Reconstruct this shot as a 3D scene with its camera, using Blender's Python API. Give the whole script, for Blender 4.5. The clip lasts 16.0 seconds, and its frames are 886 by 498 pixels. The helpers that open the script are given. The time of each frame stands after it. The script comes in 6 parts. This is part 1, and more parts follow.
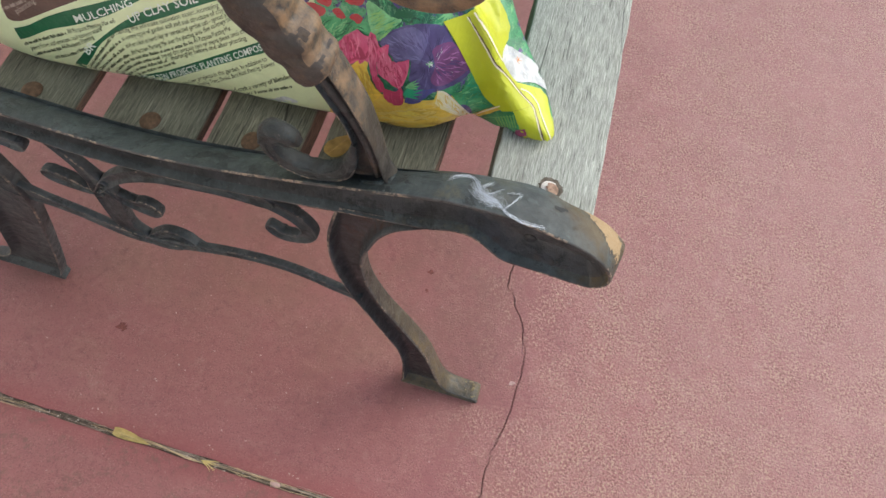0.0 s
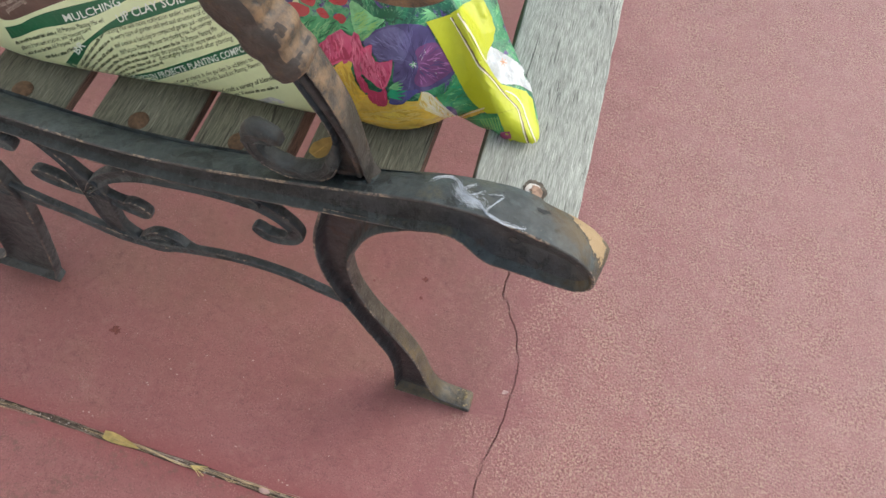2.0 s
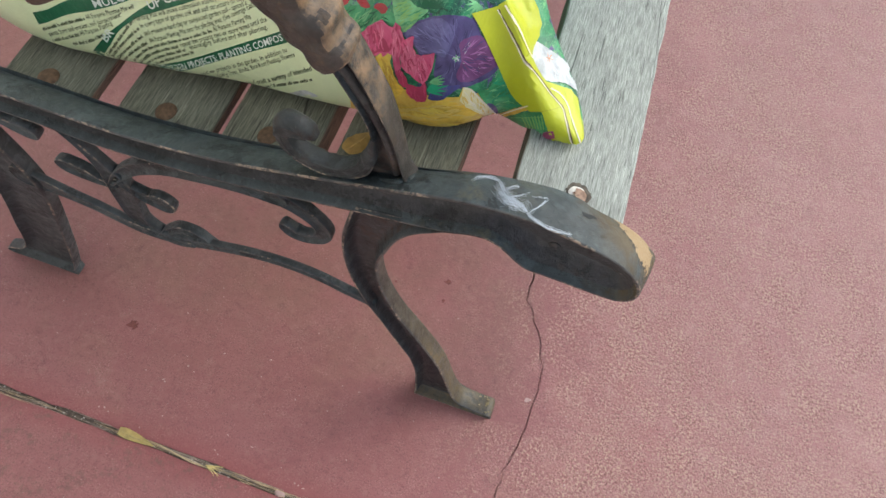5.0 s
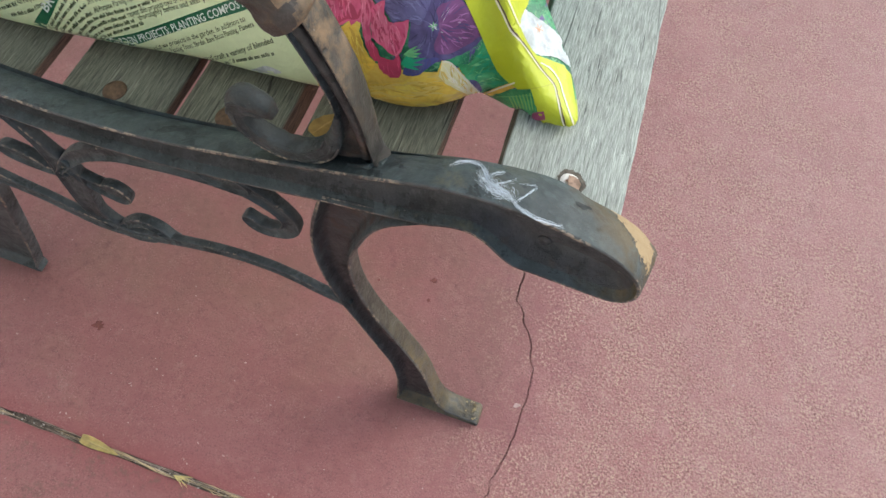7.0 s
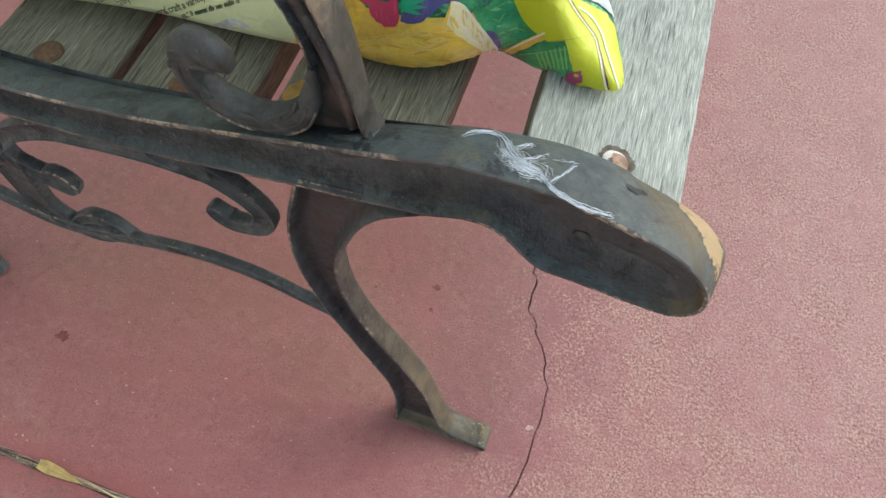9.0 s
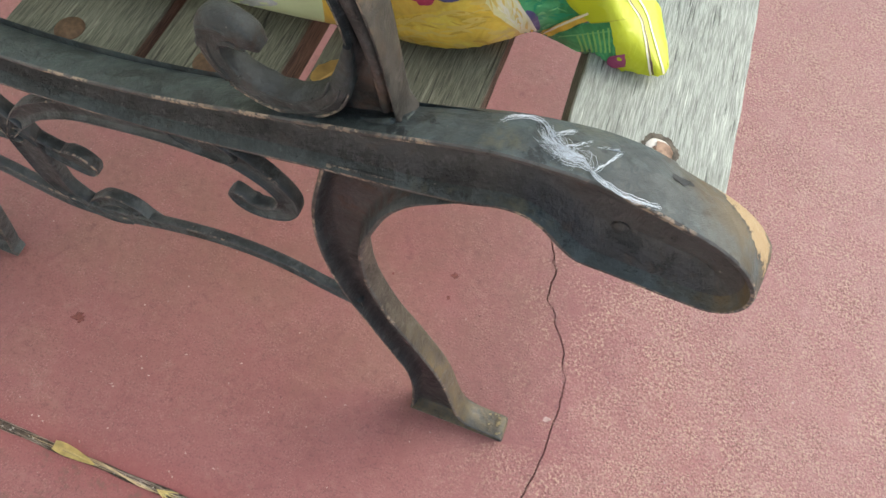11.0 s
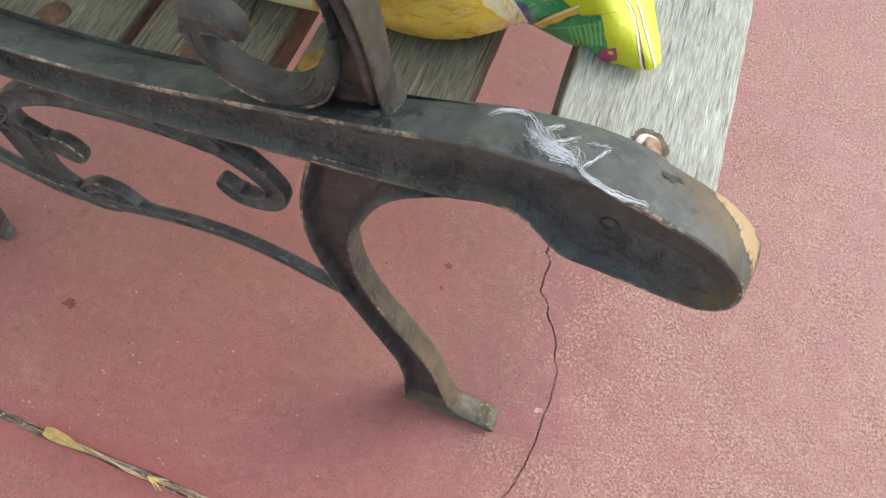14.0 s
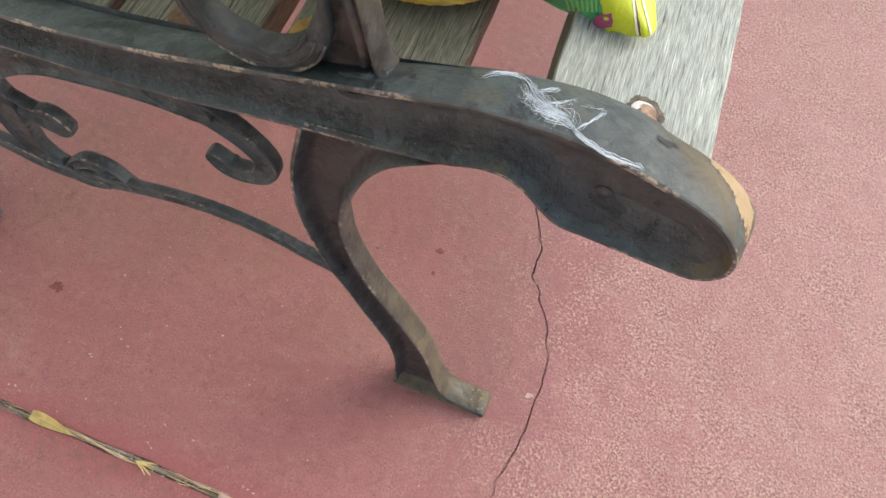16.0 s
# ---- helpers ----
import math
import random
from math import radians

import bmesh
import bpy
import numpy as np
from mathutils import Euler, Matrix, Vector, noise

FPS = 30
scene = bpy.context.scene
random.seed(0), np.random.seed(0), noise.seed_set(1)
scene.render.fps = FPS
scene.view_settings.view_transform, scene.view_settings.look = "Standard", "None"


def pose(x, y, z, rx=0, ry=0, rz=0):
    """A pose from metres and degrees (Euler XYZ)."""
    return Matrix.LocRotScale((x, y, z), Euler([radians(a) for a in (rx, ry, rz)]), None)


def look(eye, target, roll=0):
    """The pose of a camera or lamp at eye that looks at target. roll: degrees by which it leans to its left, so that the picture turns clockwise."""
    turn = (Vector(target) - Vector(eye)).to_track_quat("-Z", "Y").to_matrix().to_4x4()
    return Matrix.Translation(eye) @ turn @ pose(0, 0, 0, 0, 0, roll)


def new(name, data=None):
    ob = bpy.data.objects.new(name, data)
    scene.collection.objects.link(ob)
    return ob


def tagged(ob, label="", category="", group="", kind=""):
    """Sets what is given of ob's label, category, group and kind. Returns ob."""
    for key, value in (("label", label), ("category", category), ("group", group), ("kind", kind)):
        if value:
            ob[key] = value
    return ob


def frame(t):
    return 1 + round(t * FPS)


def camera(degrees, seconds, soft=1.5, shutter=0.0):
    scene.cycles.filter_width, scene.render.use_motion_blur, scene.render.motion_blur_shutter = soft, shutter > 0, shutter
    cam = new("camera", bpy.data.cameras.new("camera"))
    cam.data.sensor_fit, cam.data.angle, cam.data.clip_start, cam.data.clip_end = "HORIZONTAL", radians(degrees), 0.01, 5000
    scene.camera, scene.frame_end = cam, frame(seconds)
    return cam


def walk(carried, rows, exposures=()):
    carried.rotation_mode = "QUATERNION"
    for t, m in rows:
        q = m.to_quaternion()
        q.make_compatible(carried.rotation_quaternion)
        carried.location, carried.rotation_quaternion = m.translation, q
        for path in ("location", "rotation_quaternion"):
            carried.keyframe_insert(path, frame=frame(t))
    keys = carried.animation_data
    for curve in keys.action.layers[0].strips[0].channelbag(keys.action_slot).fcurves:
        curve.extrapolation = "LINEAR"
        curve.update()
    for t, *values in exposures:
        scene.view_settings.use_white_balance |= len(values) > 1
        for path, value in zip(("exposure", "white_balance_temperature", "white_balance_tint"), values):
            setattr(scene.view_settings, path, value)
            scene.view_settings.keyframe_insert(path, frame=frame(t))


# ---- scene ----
from mathutils.bvhtree import BVHTree
from mathutils.geometry import tessellate_polygon

cam = camera(67.2, 16.0, soft=1.5)
PATH = [
    (0, (-0.03, -0.175, 0.78), (-0.162, 0.652, -1.037), 7.8),
    (0.5, (-0.031, -0.177, 0.775), (-0.156, 0.645, -1.044), 8.6),
    (1, (-0.02, -0.174, 0.772), (-0.136, 0.648, -1.047), 9.8),
    (1.5, (-0.012, -0.177, 0.766), (-0.154, 0.647, -1.051), 8.2),
    (2, (-0.015, -0.176, 0.776), (-0.175, 0.679, -1.025), 7.1),
    (2.5, (-0.019, -0.176, 0.775), (-0.175, 0.689, -1.022), 7.3),
    (3, (-0.016, -0.174, 0.77), (-0.169, 0.689, -1.028), 8.1),
    (3.5, (-0.02, -0.173, 0.759), (-0.205, 0.676, -1.042), 6.9),
    (4, (-0.024, -0.175, 0.758), (-0.21, 0.67, -1.045), 6.8),
    (4.2, (-0.029, -0.174, 0.76), (-0.227, 0.67, -1.043), 6.3),
    (6.5, (-0.031, -0.169, 0.749), (-0.213, 0.68, -1.052), 7.2),
    (7, (-0.026, -0.153, 0.721), (-0.2, 0.697, -1.081), 7.9),
    (7.5, (-0.028, -0.14, 0.696), (-0.19, 0.715, -1.105), 8.7),
    (8, (-0.037, -0.129, 0.662), (-0.209, 0.725, -1.139), 6.7),
    (8.5, (-0.037, -0.125, 0.656), (-0.211, 0.736, -1.141), 8.2),
    (9, (-0.034, -0.125, 0.651), (-0.219, 0.742, -1.142), 7.7),
    (9.2, (-0.041, -0.12, 0.648), (-0.23, 0.746, -1.145), 8.2),
    (11.3, (-0.045, -0.123, 0.642), (-0.246, 0.693, -1.173), 7.3),
    (11.5, (-0.046, -0.122, 0.643), (-0.241, 0.692, -1.174), 8.1),
    (12, (-0.046, -0.123, 0.64), (-0.24, 0.682, -1.18), 8.0),
    (12.5, (-0.045, -0.125, 0.636), (-0.239, 0.666, -1.19), 8.4),
    (13, (-0.046, -0.12, 0.633), (-0.239, 0.663, -1.198), 7.9),
    (13.5, (-0.045, -0.116, 0.637), (-0.234, 0.672, -1.192), 7.9),
    (14, (-0.041, -0.118, 0.641), (-0.221, 0.675, -1.186), 8.7),
    (14.5, (-0.043, -0.122, 0.642), (-0.218, 0.676, -1.184), 8.6),
    (15, (-0.042, -0.125, 0.637), (-0.211, 0.675, -1.189), 9.7),
    (15.5, (-0.041, -0.122, 0.636), (-0.2, 0.677, -1.191), 10.1),
    (16, (-0.038, -0.126, 0.634), (-0.189, 0.665, -1.196), 10.8),
]
walk(cam, [(t, look(eye, target, roll)) for t, eye, target, roll in PATH],
     exposures=[(0.0, 0.49, 6350, 9), (4.0, 0.50, 6250, 8), (7.0, 0.55, 6050, 4), (9.0, 0.62, 6150, 3), (12.5, 0.83, 6500, 7), (16.0, 0.82, 6450, 8)])

# ---- light: bright overcast sky, an added, unseen wall behind the bench keeps the sky off from that side ----
world = bpy.data.worlds.new("sky")
scene.world = world
world.use_nodes = True
wn = world.node_tree.nodes
sky = wn.new("ShaderNodeTexSky")
sky.sky_type = "NISHITA"
sky.sun_disc = False
sky.sun_elevation, sky.sun_rotation = radians(38), radians(54)
sky.air_density, sky.dust_density = 1.0, 3.0
wn["Background"].inputs["Strength"].default_value = 0.148
world.node_tree.links.new(sky.outputs[0], wn["Background"].inputs["Color"])
sun = new("sun", bpy.data.lights.new("sun", "SUN"))
sun.data.energy, sun.data.angle, sun.data.color = 1.2, radians(70), (1.0, 0.995, 0.96)
sun.matrix_world = look((3.0, 2.2, 2.9), (0, 0, 0))


# ---- materials ----
def material(name, rough=0.6, metal=0.0):
    m = bpy.data.materials.new(name)
    m.use_nodes = True
    b = m.node_tree.nodes["Principled BSDF"]
    b.inputs["Roughness"].default_value, b.inputs["Metallic"].default_value = rough, metal
    return m, m.node_tree, b


def node(tree, kind, **sets):
    n = tree.nodes.new("ShaderNode" + kind)
    for k, v in sets.items():
        if k in n.inputs:
            n.inputs[k].default_value = v
    return n


def coords(tree, scale=(1, 1, 1), kind="Object", shift=(0, 0, 0)):
    c = tree.nodes.new("ShaderNodeTexCoord")
    mp = tree.nodes.new("ShaderNodeMapping")
    mp.inputs["Scale"].default_value = scale
    mp.inputs["Location"].default_value = shift
    tree.links.new(c.outputs[kind], mp.inputs["Vector"])
    return mp.outputs["Vector"]


def world_coords(tree, scale=(1, 1, 1)):
    g = tree.nodes.new("ShaderNodeNewGeometry")
    mp = tree.nodes.new("ShaderNodeMapping")
    mp.inputs["Scale"].default_value = scale
    tree.links.new(g.outputs["Position"], mp.inputs["Vector"])
    return mp.outputs["Vector"]


def noise_tex(tree, vec, scale, detail=4.0, rough=0.55, distort=0.0):
    n = node(tree, "TexNoise", Scale=scale, Detail=detail, Roughness=rough, Distortion=distort)
    tree.links.new(vec, n.inputs["Vector"])
    return n.outputs["Fac"]


def ramp(tree, fac, *stops):
    r = tree.nodes.new("ShaderNodeValToRGB")
    e = r.color_ramp.elements
    while len(e) < len(stops):
        e.new(0.5)
    for el, (p, c) in zip(e, stops):
        el.position = p
        el.color = (*c, 1) if len(c) == 3 else c
    tree.links.new(fac, r.inputs["Fac"])
    return r.outputs["Color"]


def grey(tree, fac, lo, hi, a=0.0, b=1.0):
    """fac stretched from lo..hi to a..b, clamped."""
    m = tree.nodes.new("ShaderNodeMapRange")
    for k, v in zip(("From Min", "From Max", "To Min", "To Max"), (lo, hi, a, b)):
        m.inputs[k].default_value = v
    tree.links.new(fac, m.inputs["Value"])
    return m.outputs["Result"]


def mix(tree, fac, a, b, blend="MIX"):
    m = tree.nodes.new("ShaderNodeMix")
    m.data_type, m.blend_type = "RGBA", blend
    for sock, v in ((m.inputs[0], fac), (m.inputs[6], a), (m.inputs[7], b)):
        if isinstance(v, (int, float)):
            sock.default_value = v
        elif isinstance(v, tuple):
            sock.default_value = (*v, 1)
        else:
            tree.links.new(v, sock)
    return m.outputs[2]


def calc(tree, op, a, b=0.0):
    m = tree.nodes.new("ShaderNodeMath")
    m.operation = op
    m.use_clamp = op in ("MULTIPLY", "ADD")
    for sock, v in ((m.inputs[0], a), (m.inputs[1], b)):
        if isinstance(v, (int, float)):
            sock.default_value = v
        else:
            tree.links.new(v, sock)
    return m.outputs[0]


def bump(tree, bsdf, height, strength=0.3, distance=0.001, under=None):
    b = node(tree, "Bump", Strength=strength, Distance=distance)
    tree.links.new(height, b.inputs["Height"])
    if under is not None:
        tree.links.new(under, b.inputs["Normal"])
    tree.links.new(b.outputs["Normal"], bsdf.inputs["Normal"])
    return b.outputs["Normal"]


def iron_material(name, paint, rust, amount, dust, edge=0.0, bare=False, above=None, gloss=0.5, relief=1.0):
    """Old painted cast iron: mottled paint, rust bloom, scuffs and dust. edge: how much of it is rubbed to bare tan
    metal.
    above: the heights between which the rust colour sets in."""
    m, t, b = material(name, 0.5)
    b.inputs["Specular IOR Level"].default_value = gloss
    v = world_coords(t)
    big, mid, fine = noise_tex(t, v, 26, 6, 0.62), noise_tex(t, v, 110, 6, 0.7), noise_tex(t, v, 800, 3)
    col = mix(t, grey(t, big, 0.38, 0.66), tuple(c * 0.66 for c in paint), tuple(c * 1.45 for c in paint))
    col = mix(t, calc(t, "MULTIPLY", grey(t, mid, 0.5, 0.72), 0.5), col, tuple(c * 0.45 for c in paint))
    col = mix(t, calc(t, "MULTIPLY", grey(t, noise_tex(t, v, 300, 5, 0.7), 0.52, 0.68), 0.4), col, tuple(c * 1.9 for c in paint))
    flaked = grey(t, noise_tex(t, v, 42, 7, 0.72, 0.2), 0.575, 0.595)
    col = mix(t, calc(t, "MULTIPLY", flaked, 0.7), col, tuple(c * 0.35 for c in paint))
    pale = grey(t, noise_tex(t, v, 75, 6, 0.7, 0.3), 0.54, 0.60)
    col = mix(t, calc(t, "MULTIPLY", pale, 0.55), col, tuple(c * 1.75 for c in paint))
    bloom = calc(t, "MULTIPLY", grey(t, mid, 0.66 - 0.28 * amount, 0.78 - 0.2 * amount), grey(t, big, 0.52 - 0.25 * amount, 0.66 - 0.1 * amount))
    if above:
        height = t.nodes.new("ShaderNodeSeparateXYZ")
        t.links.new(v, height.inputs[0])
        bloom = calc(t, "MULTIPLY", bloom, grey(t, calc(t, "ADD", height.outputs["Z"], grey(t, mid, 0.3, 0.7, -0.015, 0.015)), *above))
    col = mix(t, bloom, col, rust)
    if edge:
        ragged = noise_tex(t, v, 330, 4, 0.65)
        rubbed = calc(t, "MULTIPLY", grey(t, noise_tex(t, v, 30, 3, 0.55), 0.62 - 0.16 * edge, 0.70 - 0.16 * edge), grey(t, ragged, 0.47, 0.55))
        col = mix(t, calc(t, "MULTIPLY", rubbed, 0.85), col, (0.37, 0.29, 0.21))
    specks = grey(t, noise_tex(t, v, 380, 2), 0.735, 0.78)
    col = mix(t, calc(t, "MULTIPLY", specks, 0.5), col, (0.30, 0.28, 0.25))
    g = t.nodes.new("ShaderNodeNewGeometry")
    sep = t.nodes.new("ShaderNodeSeparateXYZ")
    t.links.new(g.outputs["Normal"], sep.inputs[0])
    settled = calc(t, "MULTIPLY", grey(t, sep.outputs["Z"], 0.2, 1.0), grey(t, big, 0.35, 0.65, 0.1, 1.0))
    col = mix(t, calc(t, "MULTIPLY", settled, dust), col, (0.12, 0.125, 0.125))
    if bare:
        # tan patch at the rail's front end where the paint has flaked off, and a yellowed stain beside it
        at = t.nodes.new("ShaderNodeSeparateXYZ")
        t.links.new(v, at.inputs[0])
        lean = calc(t, "ADD", calc(t, "MULTIPLY", at.outputs["X"], 0.85), at.outputs["Y"])
        wob = grey(t, mid, 0.3, 0.7, -0.007, 0.007)
        inside = calc(t, "MULTIPLY", grey(t, calc(t, "SUBTRACT", lean, wob), 0.0462, 0.0474), grey(t, calc(t, "SUBTRACT", at.outputs["Z"], wob), 0.4225, 0.4240))
        rift = calc(t, "MULTIPLY", calc(t, "MULTIPLY", grey(t, calc(t, "SUBTRACT", lean, wob), 0.0433, 0.0453), grey(t, calc(t, "SUBTRACT", lean, wob), 0.0523, 0.0503)), grey(t, noise_tex(t, v, 210, 4, 0.6), 0.41, 0.47))
        stained = calc(t, "MULTIPLY", calc(t, "MULTIPLY", grey(t, lean, 0.012, 0.04), grey(t, at.outputs["X"], -0.01, 0.012)), grey(t, noise_tex(t, v, 55, 5, 0.65), 0.36, 0.56, 0.0, 0.85))
        smudge = calc(t, "MULTIPLY", calc(t, "MULTIPLY", grey(t, at.outputs["X"], -0.10, -0.08), grey(t, at.outputs["X"], -0.015, -0.05)), grey(t, noise_tex(t, v, 48, 5, 0.65, 0.3), 0.50, 0.62, 0.0, 0.7))
        col = mix(t, smudge, col, (0.115, 0.105, 0.062))
        scabs = grey(t, noise_tex(t, v, 58, 6, 0.7, 0.4), 0.60, 0.62)
        col = mix(t, calc(t, "MULTIPLY", scabs, 0.85), col, (0.013, 0.016, 0.018))
        col = mix(t, stained, col, (0.105, 0.074, 0.031))
        col = mix(t, calc(t, "MULTIPLY", rift, 0.9), col, (0.014, 0.013, 0.012))
        col = mix(t, calc(t, "MULTIPLY", inside, grey(t, big, 0.3, 0.42, 0.5, 1.0)), col, (0.36, 0.255, 0.13))
    t.links.new(col, b.inputs["Base Color"])
    t.links.new(grey(t, mid, 0.3, 0.75, 0.38, 0.72), b.inputs["Roughness"])
    n = bump(t, b, big, 0.5, 0.004 * relief)
    n = bump(t, b, mid, 0.6, 0.0022 * relief, n)
    n = bump(t, b, flaked, 0.5, -0.0005, n)
    bump(t, b, fine, 0.25, 0.0004, n)
    return m


IRON = iron_material("black_cast_iron", (0.052, 0.061, 0.063), (0.082, 0.060, 0.045), 0.25, 0.05, gloss=0.3)
IRON_RAIL = iron_material("slate_cast_iron", (0.043, 0.057, 0.058), (0.075, 0.054, 0.043), 0.3, 0.10, bare=True)
# hollow of the rail: brown with rust, its paint also darkened for shade
IRON_HOLLOW = iron_material("rusty_shaded_hollow", (0.046, 0.044, 0.045), (0.078, 0.058, 0.049), 0.4, 0.05, relief=1.3)
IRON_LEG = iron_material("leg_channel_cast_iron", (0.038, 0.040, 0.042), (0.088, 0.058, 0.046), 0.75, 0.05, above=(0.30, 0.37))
IRON_CURL = iron_material("browned_bud_cast_iron", (0.041, 0.046, 0.045), (0.066, 0.047, 0.037), 0.45, 0.03, gloss=0.3)
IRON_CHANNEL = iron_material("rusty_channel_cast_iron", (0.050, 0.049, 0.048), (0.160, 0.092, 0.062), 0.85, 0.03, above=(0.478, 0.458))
IRON_COLLAR = iron_material("collar_cast_iron", (0.050, 0.041, 0.034), (0.125, 0.085, 0.052), 0.5, 0.05)
IRON_EDGE = iron_material("edge_worn_cast_iron", (0.054, 0.055, 0.053), (0.085, 0.058, 0.042), 0.4, 0.2, edge=0.85)
IRON_RIM = iron_material("rubbed_cast_iron", (0.050, 0.056, 0.059), (0.085, 0.062, 0.048), 0.3, 0.2, edge=0.55)
IRON_POST_RIM = iron_material("post_rim_cast_iron", (0.052, 0.050, 0.048), (0.13, 0.088, 0.056), 0.6, 0.1, edge=0.5)
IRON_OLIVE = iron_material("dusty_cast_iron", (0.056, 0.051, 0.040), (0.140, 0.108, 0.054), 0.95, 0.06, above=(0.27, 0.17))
# tan colour fades in upwards, darker grey-brown below
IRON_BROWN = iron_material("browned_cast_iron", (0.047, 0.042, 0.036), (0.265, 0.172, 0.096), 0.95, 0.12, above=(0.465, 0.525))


def wood_material(name, dark, light, seed, stain=0.45):
    """Weathered grey slat; the grain runs along y."""
    m, t, b = material(name, 0.85)
    v = coords(t, (1, 0.042, 1), shift=(seed, seed * 0.3, 0))
    obj = t.nodes.new("ShaderNodeObjectInfo")
    add = t.nodes.new("ShaderNodeVectorMath")
    t.links.new(v, add.inputs[0])
    sc = t.nodes.new("ShaderNodeVectorMath")
    sc.operation = "SCALE"
    sc.inputs[0].default_value = (3.1, 1.7, 2.3)
    t.links.new(obj.outputs["Random"], sc.inputs["Scale"])
    t.links.new(sc.outputs[0], add.inputs[1])
    v = add.outputs[0]
    long = t.nodes.new("ShaderNodeMapping")
    long.inputs["Scale"].default_value = (1, 1.1, 1)
    t.links.new(v, long.inputs["Vector"])
    lv = long.outputs["Vector"]
    band, grain, fibre = noise_tex(t, v, 110, 4, 0.6), noise_tex(t, lv, 1600, 4, 0.7), noise_tex(t, lv, 2400, 2, 0.6)
    blot = noise_tex(t, coords(t, (1, 0.5, 1)), 14, 5, 0.6)
    patch = noise_tex(t, coords(t, (1, 0.35, 1), shift=(seed, 2, 0)), 46, 5, 0.65)
    col = mix(t, grey(t, grain, 0.40, 0.60), dark, light)
    col = mix(t, calc(t, "MULTIPLY", grey(t, fibre, 0.54, 0.66), 0.35), col, tuple(min(1, c * 1.35) for c in light))
    col = mix(t, calc(t, "MULTIPLY", grey(t, fibre, 0.47, 0.36), 0.45), col, tuple(c * 0.5 for c in dark))
    col = mix(t, calc(t, "MULTIPLY", grey(t, band, 0.55, 0.75), 0.45), col, tuple(c * 0.75 for c in dark))
    col = mix(t, calc(t, "MULTIPLY", grey(t, blot, 0.50, 0.70), stain), col, tuple(c * 0.62 for c in dark))
    col = mix(t, calc(t, "MULTIPLY", grey(t, patch, 0.56, 0.68), 0.35), col, tuple(min(1, c * 1.25) for c in light))
    scratch = calc(t, "MULTIPLY", grey(t, noise_tex(t, lv, 900, 3, 0.6), 0.60, 0.66), grey(t, patch, 0.45, 0.58))
    col = mix(t, calc(t, "MULTIPLY", scratch, 0.6), col, tuple(min(1, c * 1.6 + 0.03) for c in light))
    check = calc(t, "MULTIPLY", grey(t, noise_tex(t, lv, 760, 3, 0.65), 0.40, 0.345), grey(t, band, 0.40, 0.52))
    col = mix(t, calc(t, "MULTIPLY", check, 0.75), col, tuple(c * 0.28 for c in dark))
    split = calc(t, "ABSOLUTE", calc(t, "SUBTRACT", noise_tex(t, v, 60, 1, 0.4), 0.5))
    split = calc(t, "MULTIPLY", grey(t, split, 0.007, 0.002), grey(t, noise_tex(t, v, 130, 2), 0.50, 0.56))
    col = mix(t, calc(t, "MULTIPLY", split, 0.85), col, tuple(c * 0.2 for c in dark))
    t.links.new(col, b.inputs["Base Color"])
    n = bump(t, b, band, 0.3, 0.0006)
    n = bump(t, b, check, 0.6, -0.0006, n)
    bump(t, b, grain, 0.5, 0.0005, n)
    return m


WOOD_PALE = wood_material("sun_bleached_wood", (0.218, 0.230, 0.203), (0.402, 0.428, 0.380), 0.0, 0.35)
WOOD_GREY = wood_material("weathered_brown_wood", (0.098, 0.099, 0.070), (0.205, 0.208, 0.153), 0.7, 0.6)
WOOD_SIDE = wood_material("reddish_slat_side", (0.085, 0.056, 0.040), (0.19, 0.122, 0.085), 0.3)


